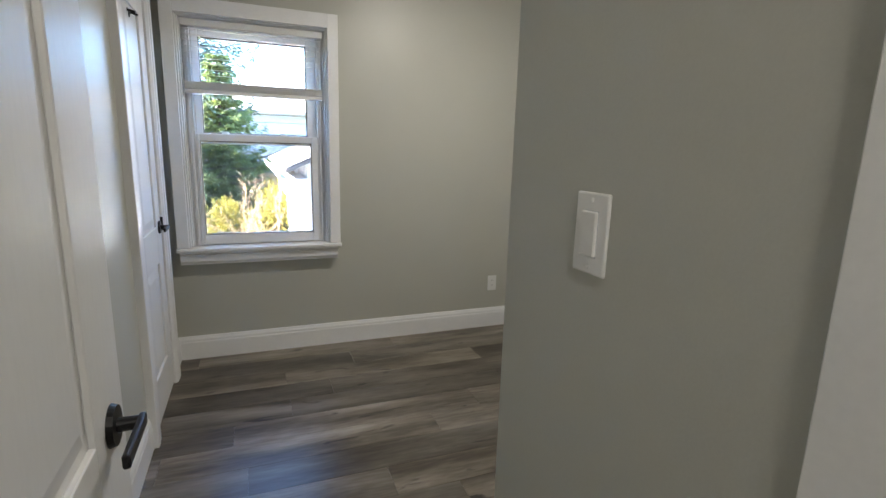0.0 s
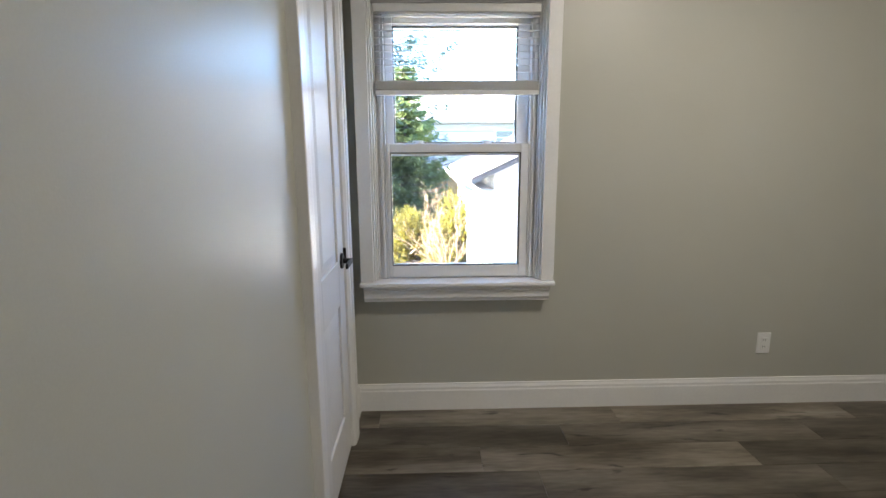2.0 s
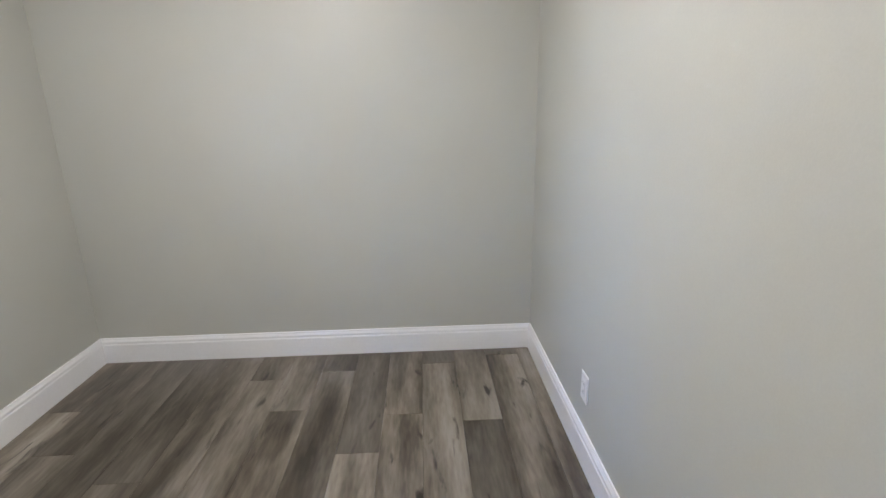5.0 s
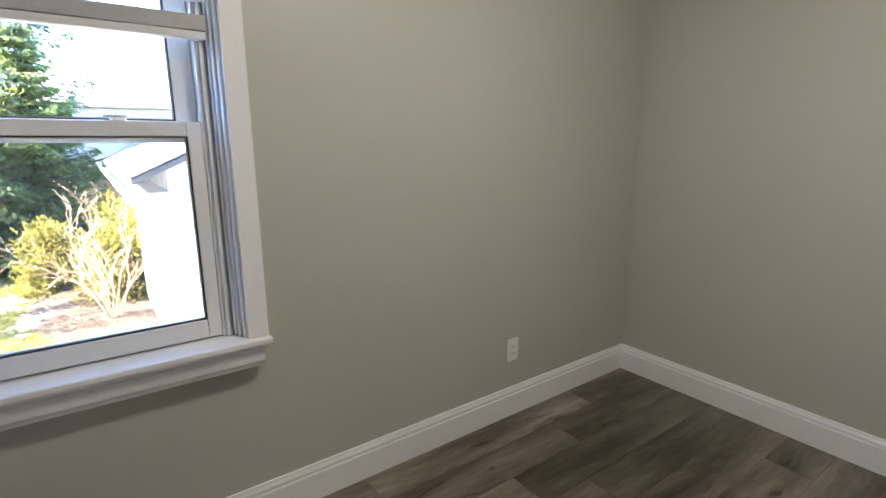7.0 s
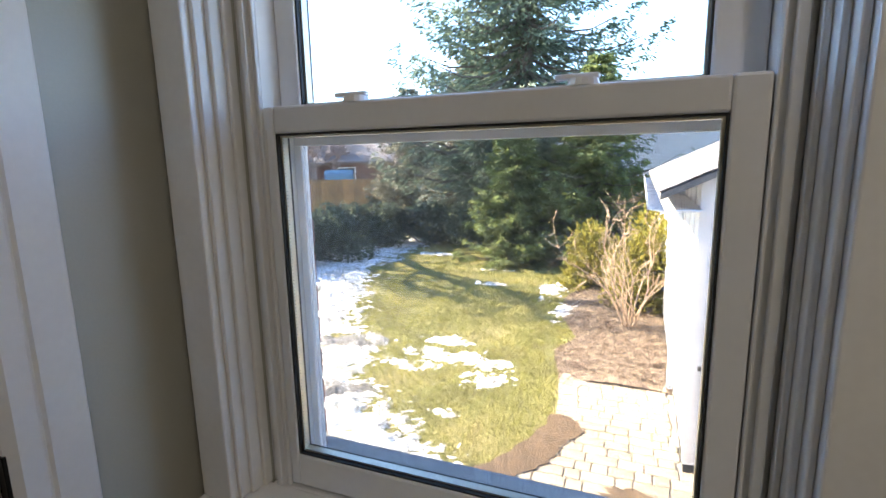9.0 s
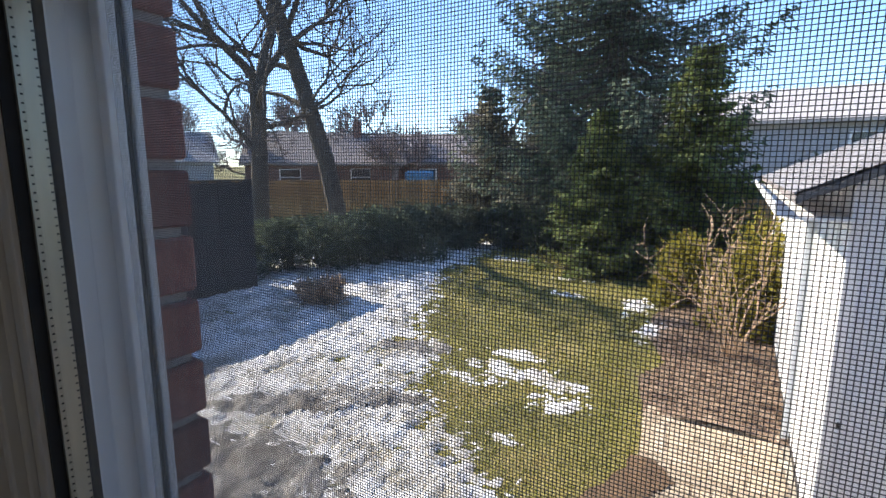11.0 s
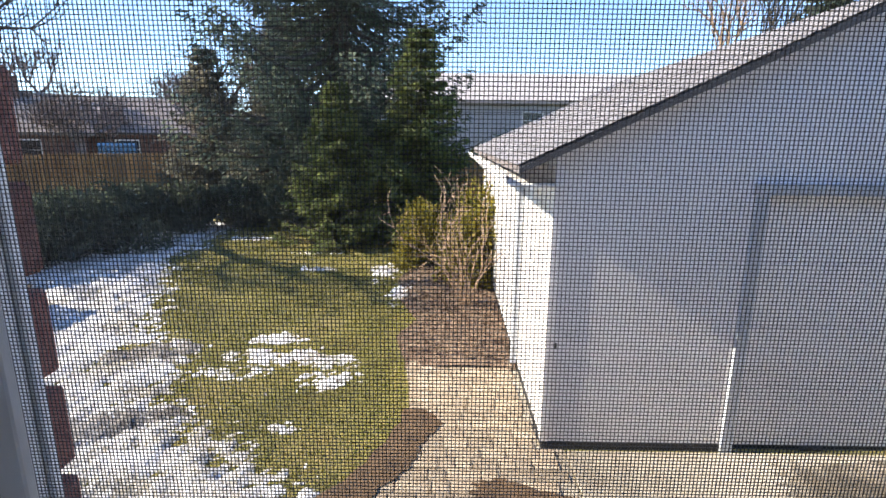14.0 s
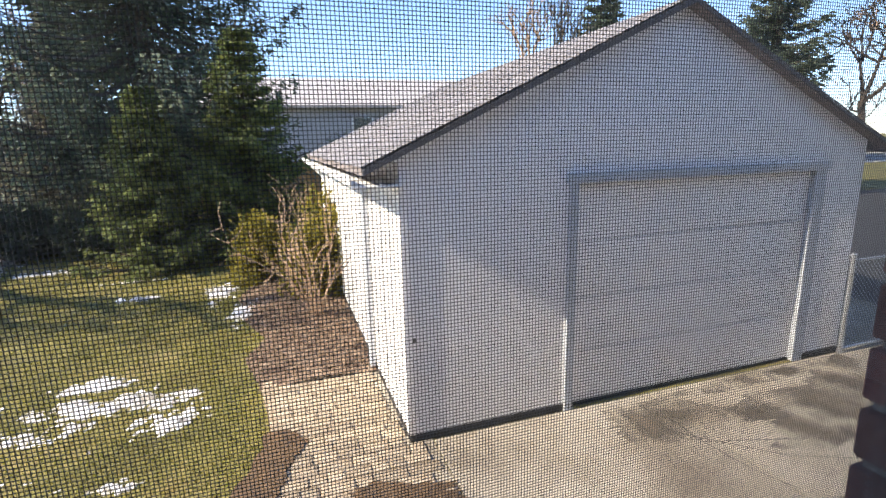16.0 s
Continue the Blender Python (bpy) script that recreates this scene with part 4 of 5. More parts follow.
def conifer(name, label, at, h, r, leaf, n_whorl, spray, droop, seed, bare=0.04, leaflen=0.16, keep=0.0):
    """A trunk with whorls of drooping limbs, each clothed in many small needle sprays."""
    g = np.random.default_rng(seed)
    t = thing(name, label, "tree", at)
    V, F, W, L = [], [], [], []
    tube(V, F, Vector((0, 0, -0.05)), Vector((0, 0, h * 0.5)), h * 0.018, h * 0.011, 8), tube(V, F, Vector((0, 0, h * 0.5)), Vector((0, 0, h)), h * 0.011, 0.01, 8)
    for k in range(n_whorl):
        f = bare + (1 - bare) * k / n_whorl
        z = h * f
        n = int(7 + 3 * g.random())
        lim = r * (1 - f) ** 0.85 + 0.12
        for i in range(n):
            a = g.random() * 6.283
            ln = lim * (0.62 + 0.5 * g.random())
            d = Vector((math.cos(a), math.sin(a), 0))
            prev = Vector((0, 0, z))
            steps = 5
            for s in range(1, steps + 1):
                q = s / steps
                p = Vector((0, 0, z)) + d * (ln * q) + Vector((0, 0, -droop * ln * math.sin(q * 2.2) + 0.22 * ln * q * q))
                tube(V, F, prev, p, 0.02 * lim * (1.15 - q), 0.02 * lim * (1.0 - q) + 0.002, 3)
                wide = 0.03 + 0.13 * ln * (1.1 - q)
                side_way = Vector((-d.y, d.x, 0))
                for c in range(int(spray * (0.5 + ln / r))):
                    w_ = g.normal(0, 1.0)
                    o = prev.lerp(p, g.random()) + side_way * (wide * w_) + Vector((0, 0, -abs(g.normal(0, 0.05)) * ln - 0.05 * abs(w_) * ln * 0.5)) + Vector(g.normal(0, 0.02, 3))
                    side = side_way * (0.9 * w_) + d * (0.7 + 0.5 * g.random()) + Vector((0, 0, g.normal(-0.45, 0.4)))
                    side.normalize()
                    u = side.orthogonal().normalized()
                    u = (Matrix.Rotation(g.random() * 6.283, 3, side) @ u) * leaflen * 0.17
                    e = side * leaflen * (0.6 + 0.8 * g.random())
                    b = len(W)
                    W += [o - u * 0.4, o + e * 0.45 - u, o + e, o + e * 0.45 + u]
                    L.append((b, b + 1, b + 2, b + 3))
                prev = p
    soup("trunk", V, F, BARK, t)
    soup("crown", W, L, leaf, t)
    return t


conifer("spruce_tree", "tall dark spruce behind the lawn", (-2.75, 14.8, GZ), 17.5, 5.3, SPRUCE, 40, 56, 0.3, 3, bare=0.15, leaflen=0.18)
conifer("spruce_tree", "young mid-green spruce at the lawn's edge", (-2.15, 11.2, GZ), 3.7, 1.25, SPRUCE_LIGHT, 26, 24, 0.1, 4, bare=0.02, leaflen=0.14)
conifer("spruce_tree", "bright green spruce beside the garage", (-0.3, 11.8, GZ), 5.0, 1.75, SPRUCE_LIGHT, 22, 28, 0.16, 5, bare=0.04, leaflen=0.15)
conifer("spruce_tree", "dark spruce rising behind the garage", (19.6, 15.4, GZ), 11.5, 3.0, SPRUCE, 28, 20, 0.14, 6, bare=0.1, leaflen=0.26)
conifer("spruce_tree", "dark spruce rising behind the garage", (13.6, 18.6, GZ), 9.6, 2.4, SPRUCE, 24, 18, 0.14, 7, bare=0.1, leaflen=0.26)


def bare_tree(name, label, at, trunk, r, depth, seed, material=BARK, spread=0.55, up=0.25, ratio=0.72, kids=(2, 3), twist=0.25, sides=6, min_r=0.004):
    """A leafless tree: trunk points, then forking limbs down to twigs."""
    g = np.random.default_rng(seed)
    t = thing(name, label, "tree", at)
    V, F, TV, TF = [], [], [], []
    pts = [Vector(p) for p in trunk]
    for i, (a, b) in enumerate(zip(pts, pts[1:])):
        tube(TV, TF, a, b, r * (1 - 0.35 * i / len(pts)), r * (1 - 0.35 * (i + 1) / len(pts)), 10)

    def grow(p, d, ln, rad, k):
        if k == 0 or rad < min_r:
            return
        q = p
        for s in range(3):
            e = q + d * (ln / 3)
            tube(V, F, q, e, rad * (1 - 0.12 * s), rad * (1 - 0.12 * (s + 1)), sides if k > 2 else 4)
            d = (d + Vector(g.normal(0, twist * 0.5, 3)) + Vector((0, 0, up * 0.15))).normalized()
            q = e
            if s and g.random() < 0.5:
                sd = (d + Vector(g.normal(0, spread, 3))).normalized()
                grow(q, sd, ln * ratio * 0.8, rad * 0.45, k - 2 if k > 2 else k - 1)
        for c in range(int(g.integers(kids[0], kids[1] + 1))):
            nd = (d + Vector(g.normal(0, spread, 3)) + Vector((0, 0, up))).normalized()
            grow(q, nd, ln * ratio * (0.8 + 0.4 * g.random()), rad * 0.62, k - 1)

    top = (pts[-1] - pts[-2]).normalized()
    for c in range(3):
        grow(pts[-1], (top + Vector(g.normal(0, spread * 0.8, 3))).normalized(), (pts[-1] - pts[0]).length * 0.4, r * 0.5, depth)
    for q in (0.55, 0.72, 0.86):
        i = min(int(q * (len(pts) - 1)), len(pts) - 2)
        grow(pts[i].lerp(pts[i + 1], q * (len(pts) - 1) - i), (Vector((g.normal(), g.normal(), 0.45))).normalized(), (pts[-1] - pts[0]).length * 0.33, r * 0.32, depth - 1)
    soup("trunk", TV, TF, material, t)
    soup("limbs", V, F, material, t)
    return t


bare_tree("maple_tree", "bare grey maple with forked trunk", (-13.0, 10.6, GZ), [(0, 0, 0), (0.05, 0.1, 2.4), (0, 0.2, 5.0)], 0.30, 7, 11)
bare_tree("maple_tree", "bare leaning tree with dark trunk", (-11.6, 13.0, GZ), [(0, 0, 0), (-0.45, -0.2, 2.5), (-1.2, -0.5, 5.2), (-2.1, -0.8, 8.0)], 0.33, 7, 12)
bare_tree("birch_tree", "bare pale tree behind the garage roof", (9.4, 16.8, GZ), [(0, 0, 0), (0.1, 0, 2.2), (0.1, 0.2, 3.4)], 0.2, 6, 13, TWIG, spread=0.4, up=0.4)
bare_tree("bare_tree", "bare twiggy tree beyond the driveway", (22.0, 13.4, GZ), [(0, 0, 0), (0.1, 0, 2.0), (0.1, 0.2, 3.6)], 0.16, 5, 14)
bare_tree("bare_tree", "bare reddish tree beyond the driveway", (24.5, 13.2, GZ), [(0, 0, 0), (0.1, 0, 2.0), (0.1, 0.2, 3.6)], 0.16, 5, 15, TWIG)
bare_tree("thicket_tree", "grey tangled bare tree by the back fence", (-6.4, 18.2, GZ), [(0, 0, 0), (0.1, 0, 1.5), (0.2, 0.2, 3.0)], 0.16, 6, 16, TWIG)
bare_tree("thicket_tree", "grey tangled bare tree by the back fence", (-8.6, 19.5, GZ), [(0, 0, 0), (0.1, 0, 1.5), (0.2, 0.2, 3.2)], 0.16, 6, 17, BARK)
conifer("thicket_tree", "grey-green ragged evergreen by the back fence", (-5.2, 17.0, GZ), 6.6, 2.4, GREYLEAF, 24, 20, 0.25, 18, bare=0.08, leaflen=0.2)
conifer("thicket_tree", "grey-green ragged evergreen by the back fence", (-8.2, 18.0, GZ), 5.6, 2.2, GREYLEAF, 22, 16, 0.25, 19, bare=0.08, leaflen=0.2)


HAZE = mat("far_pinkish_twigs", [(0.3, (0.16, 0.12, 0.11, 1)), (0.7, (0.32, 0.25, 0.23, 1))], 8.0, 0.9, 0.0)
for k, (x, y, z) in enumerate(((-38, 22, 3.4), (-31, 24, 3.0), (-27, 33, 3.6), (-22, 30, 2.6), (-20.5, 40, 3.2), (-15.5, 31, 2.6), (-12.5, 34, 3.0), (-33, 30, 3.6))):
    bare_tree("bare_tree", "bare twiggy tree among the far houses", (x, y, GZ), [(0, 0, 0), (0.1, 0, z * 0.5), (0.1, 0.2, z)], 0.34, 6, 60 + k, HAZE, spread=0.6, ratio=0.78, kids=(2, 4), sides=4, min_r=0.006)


def stems(name, label, at, n, h, spread, material, seed):
    """A leafless shrub: many upright forking canes from one root."""
    g = np.random.default_rng(seed)
    t = thing(name, label, "shrub", at)
    V, F = [], []
    for k in range(n):
        a, lean = g.random() * 6.283, spread * (0.25 + 0.75 * g.random())
        p, d = Vector((0.06 * math.cos(a), 0.06 * math.sin(a), -0.03)), Vector((math.cos(a) * lean, math.sin(a) * lean, 1)).normalized()
        ln, r = h * (0.65 + 0.4 * g.random()), 0.010 + 0.008 * g.random()
        for s in range(8):
            q = p + d * (ln / 8)
            tube(V, F, p, q, r * (1 - s / 9.5), r * (1 - (s + 1) / 9.5), 5)
            if s > 1:
                for c in range(2):
                    e = (d + Vector(g.normal(0, 0.75, 3))).normalized()
                    m = q + e * (0.10 + 0.16 * g.random())
                    tube(V, F, q, m, r * 0.5, r * 0.3, 4)
                    w = (e + Vector(g.normal(0, 0.6, 3)) + Vector((0, 0, 0.3))).normalized()
                    tube(V, F, m, m + w * (0.08 + 0.14 * g.random()), r * 0.3, r * 0.12, 3)
            d = (d + Vector(g.normal(0, 0.27, 3)) + Vector((0, 0, 0.12))).normalized()
            p = q
    soup("canes", V, F, material, t)
    return t


stems("bare_shrub", "bare tan shrub in the mulch bed", (0.63, 6.8, GZ + 0.03), 15, 2.0, 0.42, TWIG, 21)


def bush(name, label, at, size, leaf, n, seed, leaflen=0.09, category="shrub"):
    """An evergreen bush: sprays of leaves over a few inner limbs, ragged outline."""
    g = np.random.default_rng(seed)
    t = thing(name, label, category, at)
    V, F, W, L = [], [], [], []
    blobs = [(Vector((g.uniform(-0.6, 0.6) * size[0], g.uniform(-0.6, 0.6) * size[1], g.uniform(0.08, 0.8) * size[2])), 0.3 + 0.25 * g.random()) for k in range(9)]
    for c, rr in blobs:
        tube(V, F, Vector((0, 0, -0.02)), c, 0.02, 0.008, 5)
    for k in range(n):
        c, rr = blobs[int(g.integers(len(blobs)))]
        d = Vector(g.normal(0, 1, 3)).normalized()
        o = c + Vector((d.x * size[0], d.y * size[1], d.z * size[2] * 0.7)) * rr * (0.55 + 0.6 * g.random())
        o.z = max(o.z, 0.03)
        e = (d * 0.8 + Vector(g.normal(0, 0.5, 3)) + Vector((0, 0, 0.4))).normalized() * leaflen * (0.6 + 0.8 * g.random())
        u = e.orthogonal().normalized()
        u = (Matrix.Rotation(g.random() * 6.283, 3, e.normalized()) @ u) * leaflen * 0.3
        b = len(W)
        W += [o - u * 0.4, o + e * 0.5 - u, o + e, o + e * 0.5 + u]
        L.append((b, b + 1, b + 2, b + 3))
    soup("limbs", V, F, BARK, t)
    soup("leaves", W, L, leaf, t)
    return t


bush("juniper_bush", "golden-green juniper behind the bare shrub", (0.72, 8.2, GZ), (0.75, 0.8, 1.65), GOLD, 5000, 31)
bush("juniper_bush", "low yellow-green juniper in the bed", (0.75, 9.3, GZ), (0.6, 0.8, 1.0), GOLD, 2400, 32)
bush("juniper_bush", "low yellow-green juniper in the bed", (-0.05, 9.2, GZ), (0.7, 0.65, 1.2), GOLD, 3000, 33)
bush("dry_grass_clump", "dry brown ornamental grass clump in the snow", (-5.65, 6.05, GZ), (0.5, 0.4, 0.3), TWIG, 700, 34, 0.16, "plant")
hedge_line = [(-8.6, 7.0), (-8.0, 8.3), (-7.4, 9.6), (-7.0, 10.9), (-6.6, 12.2), (-5.6, 13.2), (-4.5, 13.6), (-3.4, 13.8), (-2.6, 13.4)]
for k, (x, y) in enumerate(hedge_line):
    o = bush("hedge_bush", "dark green clipped evergreen hedge bush", (x, y, GZ), (1.3, 1.3, 1.2), CEDAR, 5200, 40 + k, 0.12)
    tagged(o, group="hedge bushes")

# ---- fences and neighbours ----
dk = thing("dark_fence", "dark-stained board fence at the snowy side", "fence", (0, 0, 0))
for k, y in enumerate(np.arange(1.2, 6.1, 0.15)):
    part("board", boxes(((-7.55, y, GZ), (-7.52, y + 0.142, GZ + 2.08 + 0.012 * (k % 3))), bevel=0.003), DARKWOOD, dk)
part("rail", boxes(((-7.60, 1.2, GZ + 0.4), (-7.555, 6.1, GZ + 0.49)), ((-7.60, 1.2, GZ + 1.6), (-7.555, 6.1, GZ + 1.69))), DARKWOOD, dk)
for y in (1.2, 3.6, 6.05):
    part("post", boxes(((-7.68, y, GZ), (-7.58, y + 0.1, GZ + 2.12)), bevel=0.005), DARKWOOD, dk)
part("cap", boxes(((-7.62, 1.2, GZ + 2.105), (-7.48, 6.15, GZ + 2.135)), bevel=0.004), DARKWOOD, dk)
fn = thing("board_fence", "orange-brown cedar board fence at the back", "fence", (0, 0, 0))
fl = [Vector((-17.5, 11.0, GZ)), Vector((-12.5, 17.0, GZ)), Vector((-7.5, 19.6, GZ)), Vector((2.0, 20.5, GZ))]
for a, b in zip(fl, fl[1:]):
    n = int((b - a).length / 0.155)
    ang = math.atan2(b.y - a.y, b.x - a.x)
    me = bpy.data.meshes.new("board")
    t = boxes(((0, -0.01, 0), (0.148, 0.01, 1.8)), bevel=0.003)
    t.to_mesh(me)
    t.free()
    me.materials.append(FENCE)
    for k in range(n):
        o = new("board", me)
        o.parent = fn
        o.location = a.lerp(b, k / n) + Vector((0, 0, 0.02 * (rng.random() - 0.5)))
        o.rotation_euler = (0, 0, ang)
    for z in (0.35, 1.5):
        r = part("rail", boxes(((0, 0.012, z), ((b - a).length, 0.05, z + 0.09))), FENCE, fn)
        r.location, r.rotation_euler = a, (0, 0, ang)


def house(name, label, at, turn, w, d, h, rise, wall, roof, wins, chimney=False):
    """A gabled house: walls, overhanging roof, framed windows on its front."""
    t = thing(name, label, "house")
    bm = bmesh.new()
    prism(bm, [(-w / 2, 0), (w / 2, 0), (w / 2, h), (-w / 2, h)], 0, d)
    part("wall", bm, wall, t)
    bm = bmesh.new()
    o = 0.4
    s = rise / (d / 2)
    for sgn in (0, 1):
        y0, y1 = (-o, d / 2) if not sgn else (d + o, d / 2)
        q = [bm.verts.new(p) for p in ((-w / 2 - o, y0, h - s * o), (w / 2 + o, y0, h - s * o), (w / 2 + o, y1, h + rise), (-w / 2 - o, y1, h + rise))]
        q2 = [bm.verts.new(v.co + Vector((0, 0, 0.15))) for v in q]
        bm.faces.new(q), bm.faces.new(q2[::-1])
        for k in range(4):
            bm.faces.new((q[k], q2[k], q2[(k + 1) % 4], q[(k + 1) % 4]))
    bmesh.ops.recalc_face_normals(bm, faces=bm.faces)
    rf = part("roof", bm, roof, t)
    bm = bmesh.new()
    for x in (-w / 2, w / 2 - 0.1):
        q = [(x, y, z) for y, z in ((0, h), (d, h), (d / 2, h + rise))]
        a = [bm.verts.new(p) for p in q]
        b = [bm.verts.new((p[0] + 0.1, p[1], p[2])) for p in q]
        bm.faces.new(a), bm.faces.new(b[::-1])
        for k in range(3):
            bm.faces.new((a[k], a[(k + 1) % 3], b[(k + 1) % 3], b[k]))
    bmesh.ops.recalc_face_normals(bm, faces=bm.faces)
    part("gable", bm, wall, t)
    if chimney:
        part("chimney", boxes(((w * 0.2, d * 0.4, h + rise * 0.5), (w * 0.2 + 0.7, d * 0.4 + 0.7, h + rise + 1.0)), bevel=0.02), FARBRICK, rf)
    for x, z, ww, hh in wins:
        wn_ = part("window", boxes(((x - ww / 2 - 0.08, -0.05, z - 0.08), (x - ww / 2, 0.0, z + hh + 0.08)), ((x + ww / 2, -0.05, z - 0.08), (x + ww / 2 + 0.08, 0.0, z + hh + 0.08)), ((x - ww / 2, -0.05, z + hh), (x + ww / 2, 0, z + hh + 0.08)),
                                   ((x - ww / 2, -0.07, z - 0.08), (x + ww / 2, 0, z)), ((x - ww / 2, -0.04, z + hh * 0.48), (x + ww / 2, 0, z + hh * 0.52))), SIDING, t)
        part("pane", boxes(((x - ww / 2, -0.02, z), (x + ww / 2, -0.005, z + hh))), FARGLASS, wn_)
    t.matrix_world = pose(*at, 0, 0, turn)
    return t


house("neighbour_house", "white sided house with pale roof beyond the garage", (9.5, 25.0, GZ), 0, 29, 8, 4.3, 1.6, GREYSIDE, PALEROOF, [(-5.0, 3.0, 0.9, 0.7), (-2.4, 2.7, 0.9, 1.1), (3, 2.7, 1.2, 1.2)])
house("neighbour_house", "pale bungalow with brown roof beyond the fence", (-34.0, 15.5, GZ), 62, 13, 8, 2.7, 2.0, GREYSIDE, PALEROOF, [(-3, 1.0, 1.3, 1.1), (3, 1.0, 1.3, 1.1)], True)
house("neighbour_house", "brown-roofed bungalow beyond the fence", (-25.5, 26.5, GZ), 44, 11, 9, 2.6, 2.3, FARBRICK, FARROOF, [(-2.5, 1.0, 1.3, 1.1), (2.5, 1.0, 1.3, 1.1)], True)
house("neighbour_house", "red brick house beyond the back fence", (-18.5, 33.0, GZ), 30, 9, 8, 2.7, 2.2, FARBRICK, FARROOF, [(-2, 1.0, 1.2, 1.1), (2, 1.0, 1.2, 1.1)])
house("neighbour_house", "cream bungalow beyond the driveway", (19.0, 22.0, GZ), -20, 12, 8, 2.6, 1.6, SIDING, FARROOF, [(-3, 1.0, 1.3, 1.1), (2, 1.0, 1.3, 1.1)])

ASPHALT = mat("dark_asphalt", two((0.055, 0.054, 0.055), 0.25), 6.0, 0.9, 0.5, 60, dist=0.006)
tagged(part("neighbour_drive", boxes(((8.25, 3.6, GZ - 0.1), (30, 14.2, GZ + 0.012))), ASPHALT), "dark asphalt drive beyond the gate", "driveway", kind="structure")
cf = thing("vinyl_fence", "cream vinyl panel fence beyond the drive", "fence")
for k in range(9):
    x = 7.0 + k * 2.0
    part("post", boxes(((x, 14.3, GZ), (x + 0.12, 14.42, GZ + 1.75)), bevel=0.01), SIDING, cf)
    if k < 8:
        for j in range(6):
            part("panel_board", boxes(((x + 0.12, 14.33, GZ + 0.1 + j * 0.26), (x + 2.0, 14.39, GZ + 0.345 + j * 0.26)), bevel=0.008), SIDING, cf)
# added dark boards, in place of the shade that falls beyond the gate
low_shade = thing("low_board_fence", "low dark boards standing in for shade beyond the gate", "fence")
for k in range(40):
    part("board", boxes(((6.6 + k * 0.15, 9.0, GZ), (6.742 + k * 0.15, 9.03, GZ + 1.05 + 0.01 * (k % 3))), bevel=0.003), DARKWOOD, low_shade)
part("rail", boxes(((6.6, 9.031, GZ + 0.3), (12.6, 9.07, GZ + 0.39))), DARKWOOD, low_shade)
car = thing("parked_van", "blue van parked beyond the back fence", "van", (-17.3, 26.6, GZ))
car.rotation_euler = (0, 0, radians(122))
bm = bmesh.new()
prism(bm, [(-2.1, 0.35), (2.1, 0.35), (2.15, 1.05), (1.55, 1.3), (0.95, 2.05), (-1.9, 2.1), (-2.1, 1.9), (-2.15, 0.85)], -0.85, 0.85)
bmesh.ops.bevel(bm, geom=list(bm.edges), offset=0.06, segments=2, affect="EDGES")
part("body", bm, CARPAINT, car)
part("window", boxes(((-1.1, -0.86, 1.38), (-0.1, 0.86, 1.84)), ((0.0, -0.86, 1.38), (0.85, 0.86, 1.82)), bevel=0.004), FARGLASS, car)
for x in (-1.3, 1.3):
    for y in (-0.8, 0.8):
        bm = bmesh.new()
        cyl(bm, (x, y - 0.1, 0.32), (x, y + 0.1, 0.32), 0.32, n=20)
        part("wheel", bm, TYRE, car)

gate = thing("chain_link_gate", "galvanised chain-link gate beside the garage", "gate", (0, 0, 0))
for x in (6.00, 7.4):
    bm = bmesh.new()
    cyl(bm, (x, 3.31, GZ), (x, 3.31, GZ + 1.12), 0.024, n=12), bmesh.ops.create_uvsphere(bm, u_segments=10, v_segments=6, radius=0.03, matrix=Matrix.Translation((x, 3.31, GZ + 1.13)))
    part("post", bm, GALV, gate)
for z in (GZ + 0.08, GZ + 1.07):
    bm = bmesh.new()
    cyl(bm, (6.00, 3.31, z), (7.4, 3.31, z), 0.018, n=10)
    part("rail", bm, GALV, gate)
V, F = [], []
for k in range(-24, 30):
    for s in (1, -1):
        a, b = 6.01 + k * 0.057, 6.01 + k * 0.057 + s * 0.98
        za, zb = GZ + 0.09, GZ + 1.07
        if (a < 6.01 and b < 6.01) or (a > 7.39 and b > 7.39):
            continue
        f0, f1 = sorted(((6.01 - a) / (b - a), (7.39 - a) / (b - a)))
        f0, f1 = max(0, f0), min(1, f1)
        if f1 > f0:
            tube(V, F, Vector((a + (b - a) * f0, 3.31, za + (zb - za) * f0)), Vector((a + (b - a) * f1, 3.31, za + (zb - za) * f1)), 0.0018, 0.0018, 4)
tagged(soup("link_fabric", V, F, GALV, gate), kind="stuff")

V, F = [], []
for dz in (0, 0.35, 0.5):
    p = None
    for k in range(25):
        f = k / 24
        q = Vector((-40 + 80 * f, 21.8, 3.25 + dz - 0.9 * math.sin(math.pi * f)))
        if p is not None:
            tube(V, F, p, q, 0.012, 0.012, 4)
        p = q
tagged(soup("power_line", V, F, GASKET), "thin black overhead cables", "cable")
for x in (-40, 40):
    bm = bmesh.new()
    cyl(bm, (x, 21.8, GZ), (x, 21.8, 4.2), 0.14, 0.11, 10), box(bm, (x - 0.06, 21.0, 3.6), (x + 0.06, 22.6, 3.72))
    tagged(part("utility_pole", bm, BARK), "wooden utility pole carrying the cables", "pole")

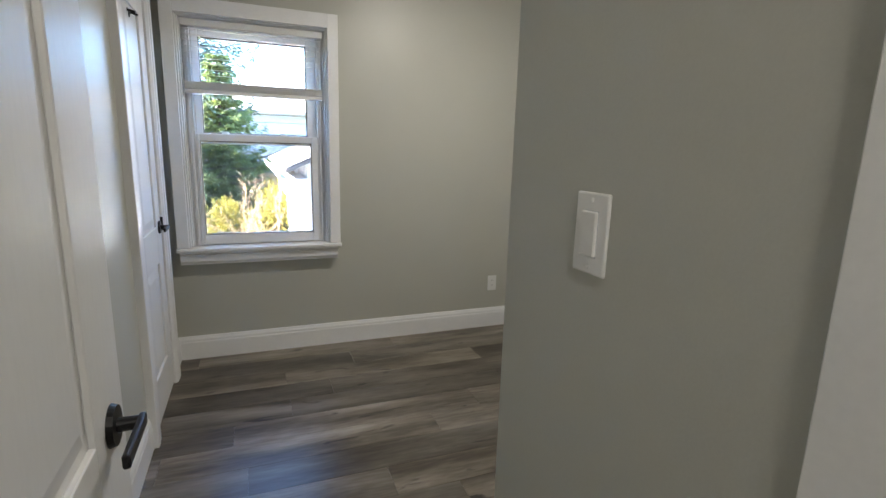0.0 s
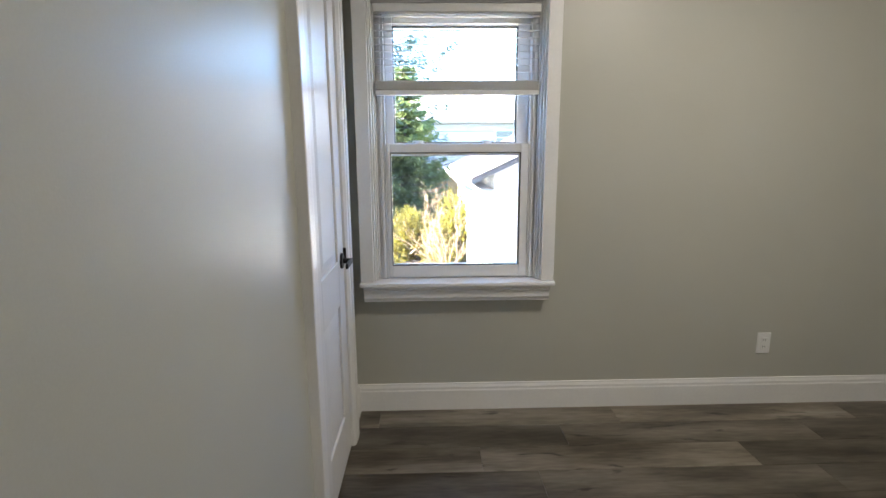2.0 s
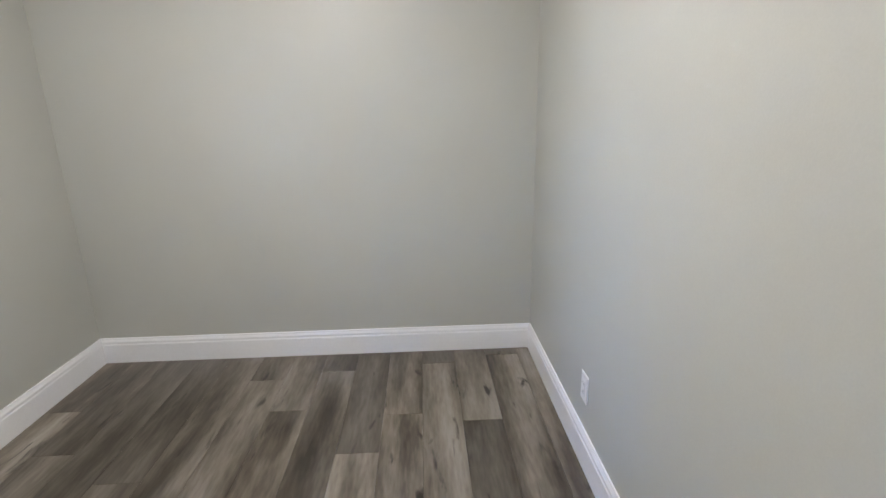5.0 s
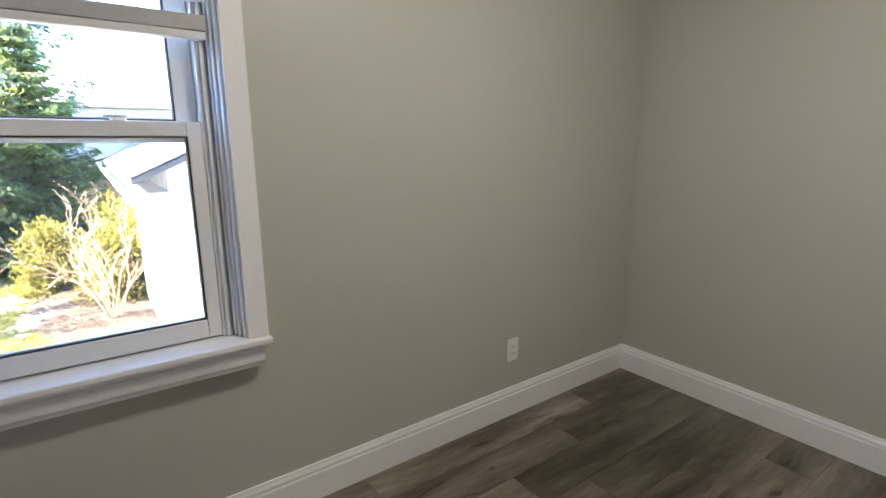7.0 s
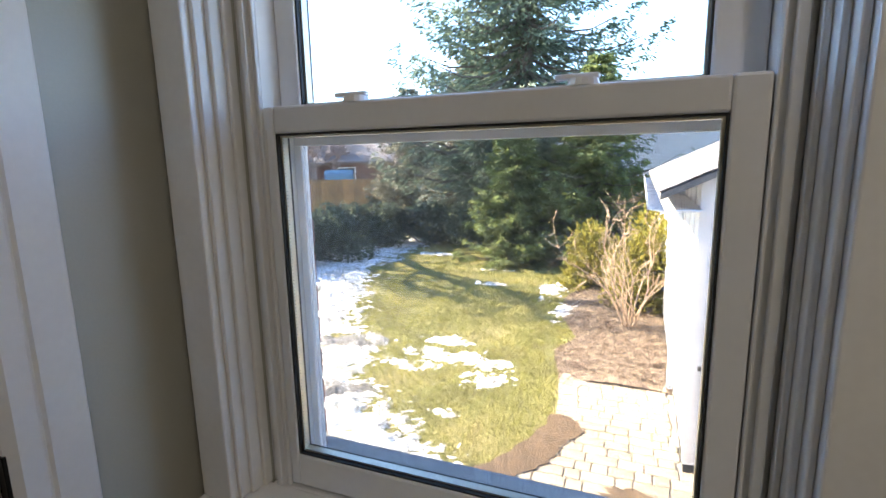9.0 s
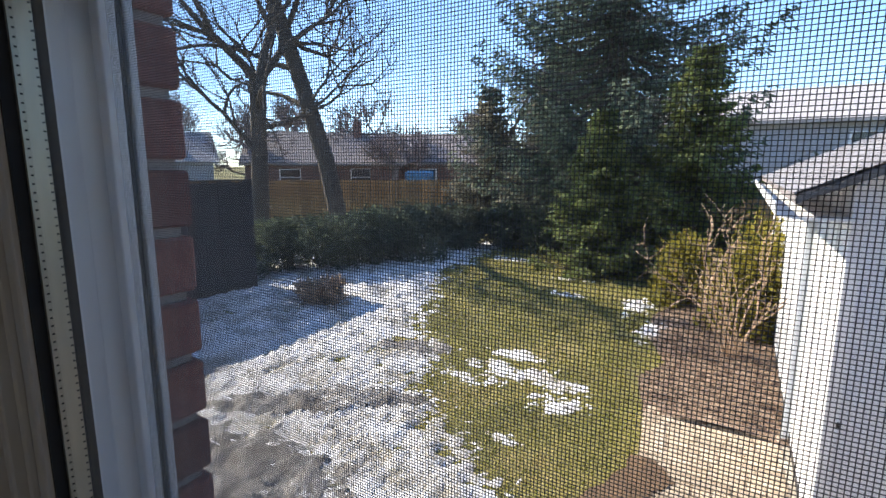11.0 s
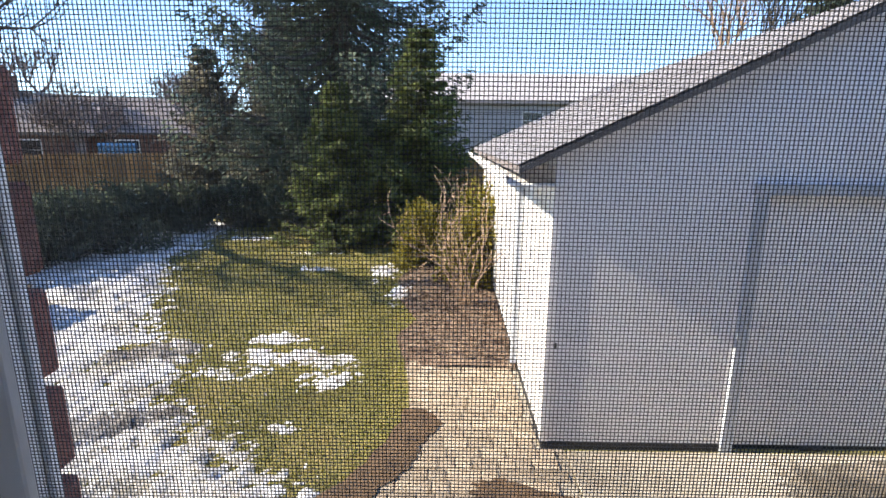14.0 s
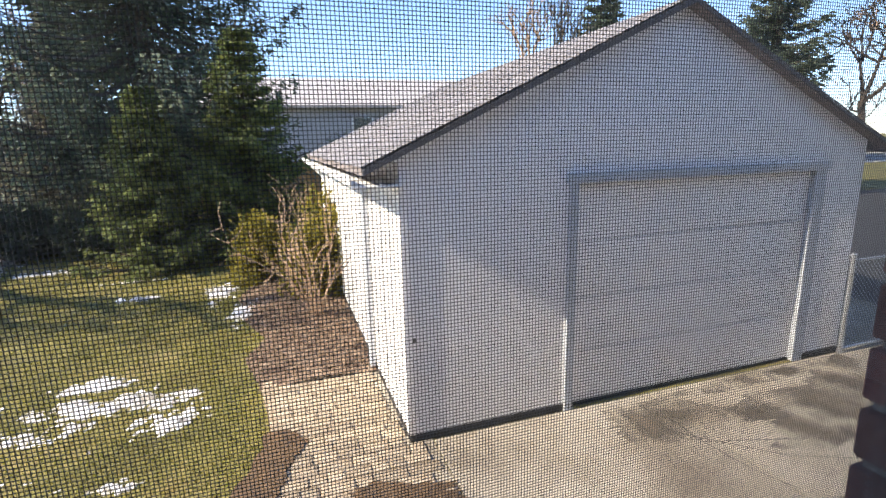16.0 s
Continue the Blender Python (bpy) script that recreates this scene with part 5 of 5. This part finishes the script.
# ---- house wall outside: brick around the window ----
BX0, BX1, BY = 0.09, 0.84, 0.168
ext = tagged(part("wall_exterior", boxes(((-6.5, 0.1065, GZ - 0.1), (BX0 - 0.42, BY - 0.002, 3.0)), ((BX1 + 0.42, 0.1065, GZ - 0.1), (7.0, BY - 0.002, 3.0)), ((BX0 - 0.42, 0.1065, GZ - 0.1), (BX1 + 0.42, BY - 0.002, 0.58)), ((BX0 - 0.42, 0.1065, 2.05), (BX1 + 0.42, BY - 0.002, 3.0)),
                                          ((BX0 - 0.42, 0.1065, 0.58), (BX0 - 0.008, BY - 0.008, 2.05)), ((BX1 + 0.008, 0.1065, 0.58), (BX1 + 0.42, BY - 0.008, 2.05))), MORTAR), "red brick outer wall with grey mortar", "wall", kind="structure")
part("brick_sill", boxes(((BX0 - 0.03, 0.107, 0.60), (BX1 + 0.03, BY + 0.03, 0.698)), bevel=0.004), MORTAR, ext)
bms = {}
for w in (0.20, 0.095):
    b = boxes(((0, -0.06, 0), (w, 0, 0.057)), bevel=0.003)
    me = bpy.data.meshes.new("brick")
    b.to_mesh(me)
    b.free()
    me.materials.append(BRICK)
    bms[w] = me
for k in range(21):
    z = 0.59 + k * 0.0675
    for side in (-1, 1):
        x = BX0 if side < 0 else BX1
        for w in ((0.20, 0.20) if k % 2 else (0.095, 0.20, 0.095)):
            o = new("brick", bms[w])
            o.parent = ext
            o.location = (x - w if side < 0 else x, BY + 0.002 * rng.random(), z)
            x += side * (w + 0.01)

# ---- roof shingles of the garage, nearest courses ----
slope = Vector((GXM - 0.83, 0, GRIDGE - GEAVE)).normalized()
tab = boxes(((0, 0, 0), (0.20, 0.30, 0.006)))
tab_me = bpy.data.meshes.new("shingle")
tab.to_mesh(tab_me)
tab.free()
tab_me.materials.append(SHINGLE)
ang = math.atan2(slope.z, slope.x)
V, F = [], []
count = 0
for r in range(21):
    y = GY0 - OY - 0.01 - (r % 3) * 0.1
    while y < GY1 + OY:
        base = Vector((0.82, 0, GEAVE + 0.025)) + slope * (r * 0.143)
        y0, y1 = max(y, GY0 - OY - 0.015), min(y + 0.297, GY1 + OY)
        if y1 - y0 > 0.28 and count < 300:
            o = new("shingle", tab_me)
            o.parent = gar
            o.matrix_world = Matrix.Translation((base.x, y0, base.z + 0.004 * rng.random())) @ Matrix.Rotation(-ang, 4, "Y") @ Matrix.Rotation(radians(2.0), 4, "Y")
            count += 1
        elif y1 > y0:
            s = len(V)
            up = Vector((-slope.z, 0, slope.x))
            p0, p1 = base + up * 0.008, base + slope * 0.2 + up * 0.001
            V += [(p0.x, y0, p0.z), (p0.x, y1, p0.z), (p1.x, y1, p1.z), (p1.x, y0, p1.z), (base.x, y0, base.z - 0.004), (base.x, y1, base.z - 0.004)]
            F += [(s, s + 1, s + 2, s + 3), (s, s + 4, s + 5, s + 1)]
        y += 0.3
    if r == 20:
        break
if V:
    tagged(soup("shingles", V, F, SHINGLE, gar), kind="stuff")

# ---- floor boards ----
floor = tagged(part("floor", boxes(((-0.9, -4.3, -0.2), (RX, 0, -0.004))), FOUNDATION), "grey-brown wood-look plank floor", "floor", kind="structure")
PWID, PLEN = 0.18, 1.22
ends = {0: 1.29, 2: 0.555, 4: 0.559, 5: 0.289, 8: 0.904, 9: 2.38, 11: 2.31}
lengths = {}
for r in range(24):
    y1 = -r * PWID
    y0 = y1 - PWID
    if y0 < -4.24:
        break
    xmin, xmax = (LX - 0.0, RX) if y0 > -3.03 else (-1.2, 2.0)
    e = ends.get(r, xmin + PLEN * rng.random())
    while e > xmin:
        e -= PLEN
    while e < xmax:
        a, b = max(e, xmin), min(e + PLEN, xmax)
        if b - a > 0.02:
            key = round(b - a, 3)
            if key not in lengths:
                bmx = boxes(((0.0004, 0.0004, -0.006), (key - 0.0004, PWID - 0.0004, 0)), bevel=0.0007)
                me = bpy.data.meshes.new("plank")
                bmx.to_mesh(me)
                bmx.free()
                me.materials.append(PLANK)
                lengths[key] = me
            o = new("plank", lengths[key])
            o.parent = floor
            o.location = (a, y0, 0)
        e += PLEN
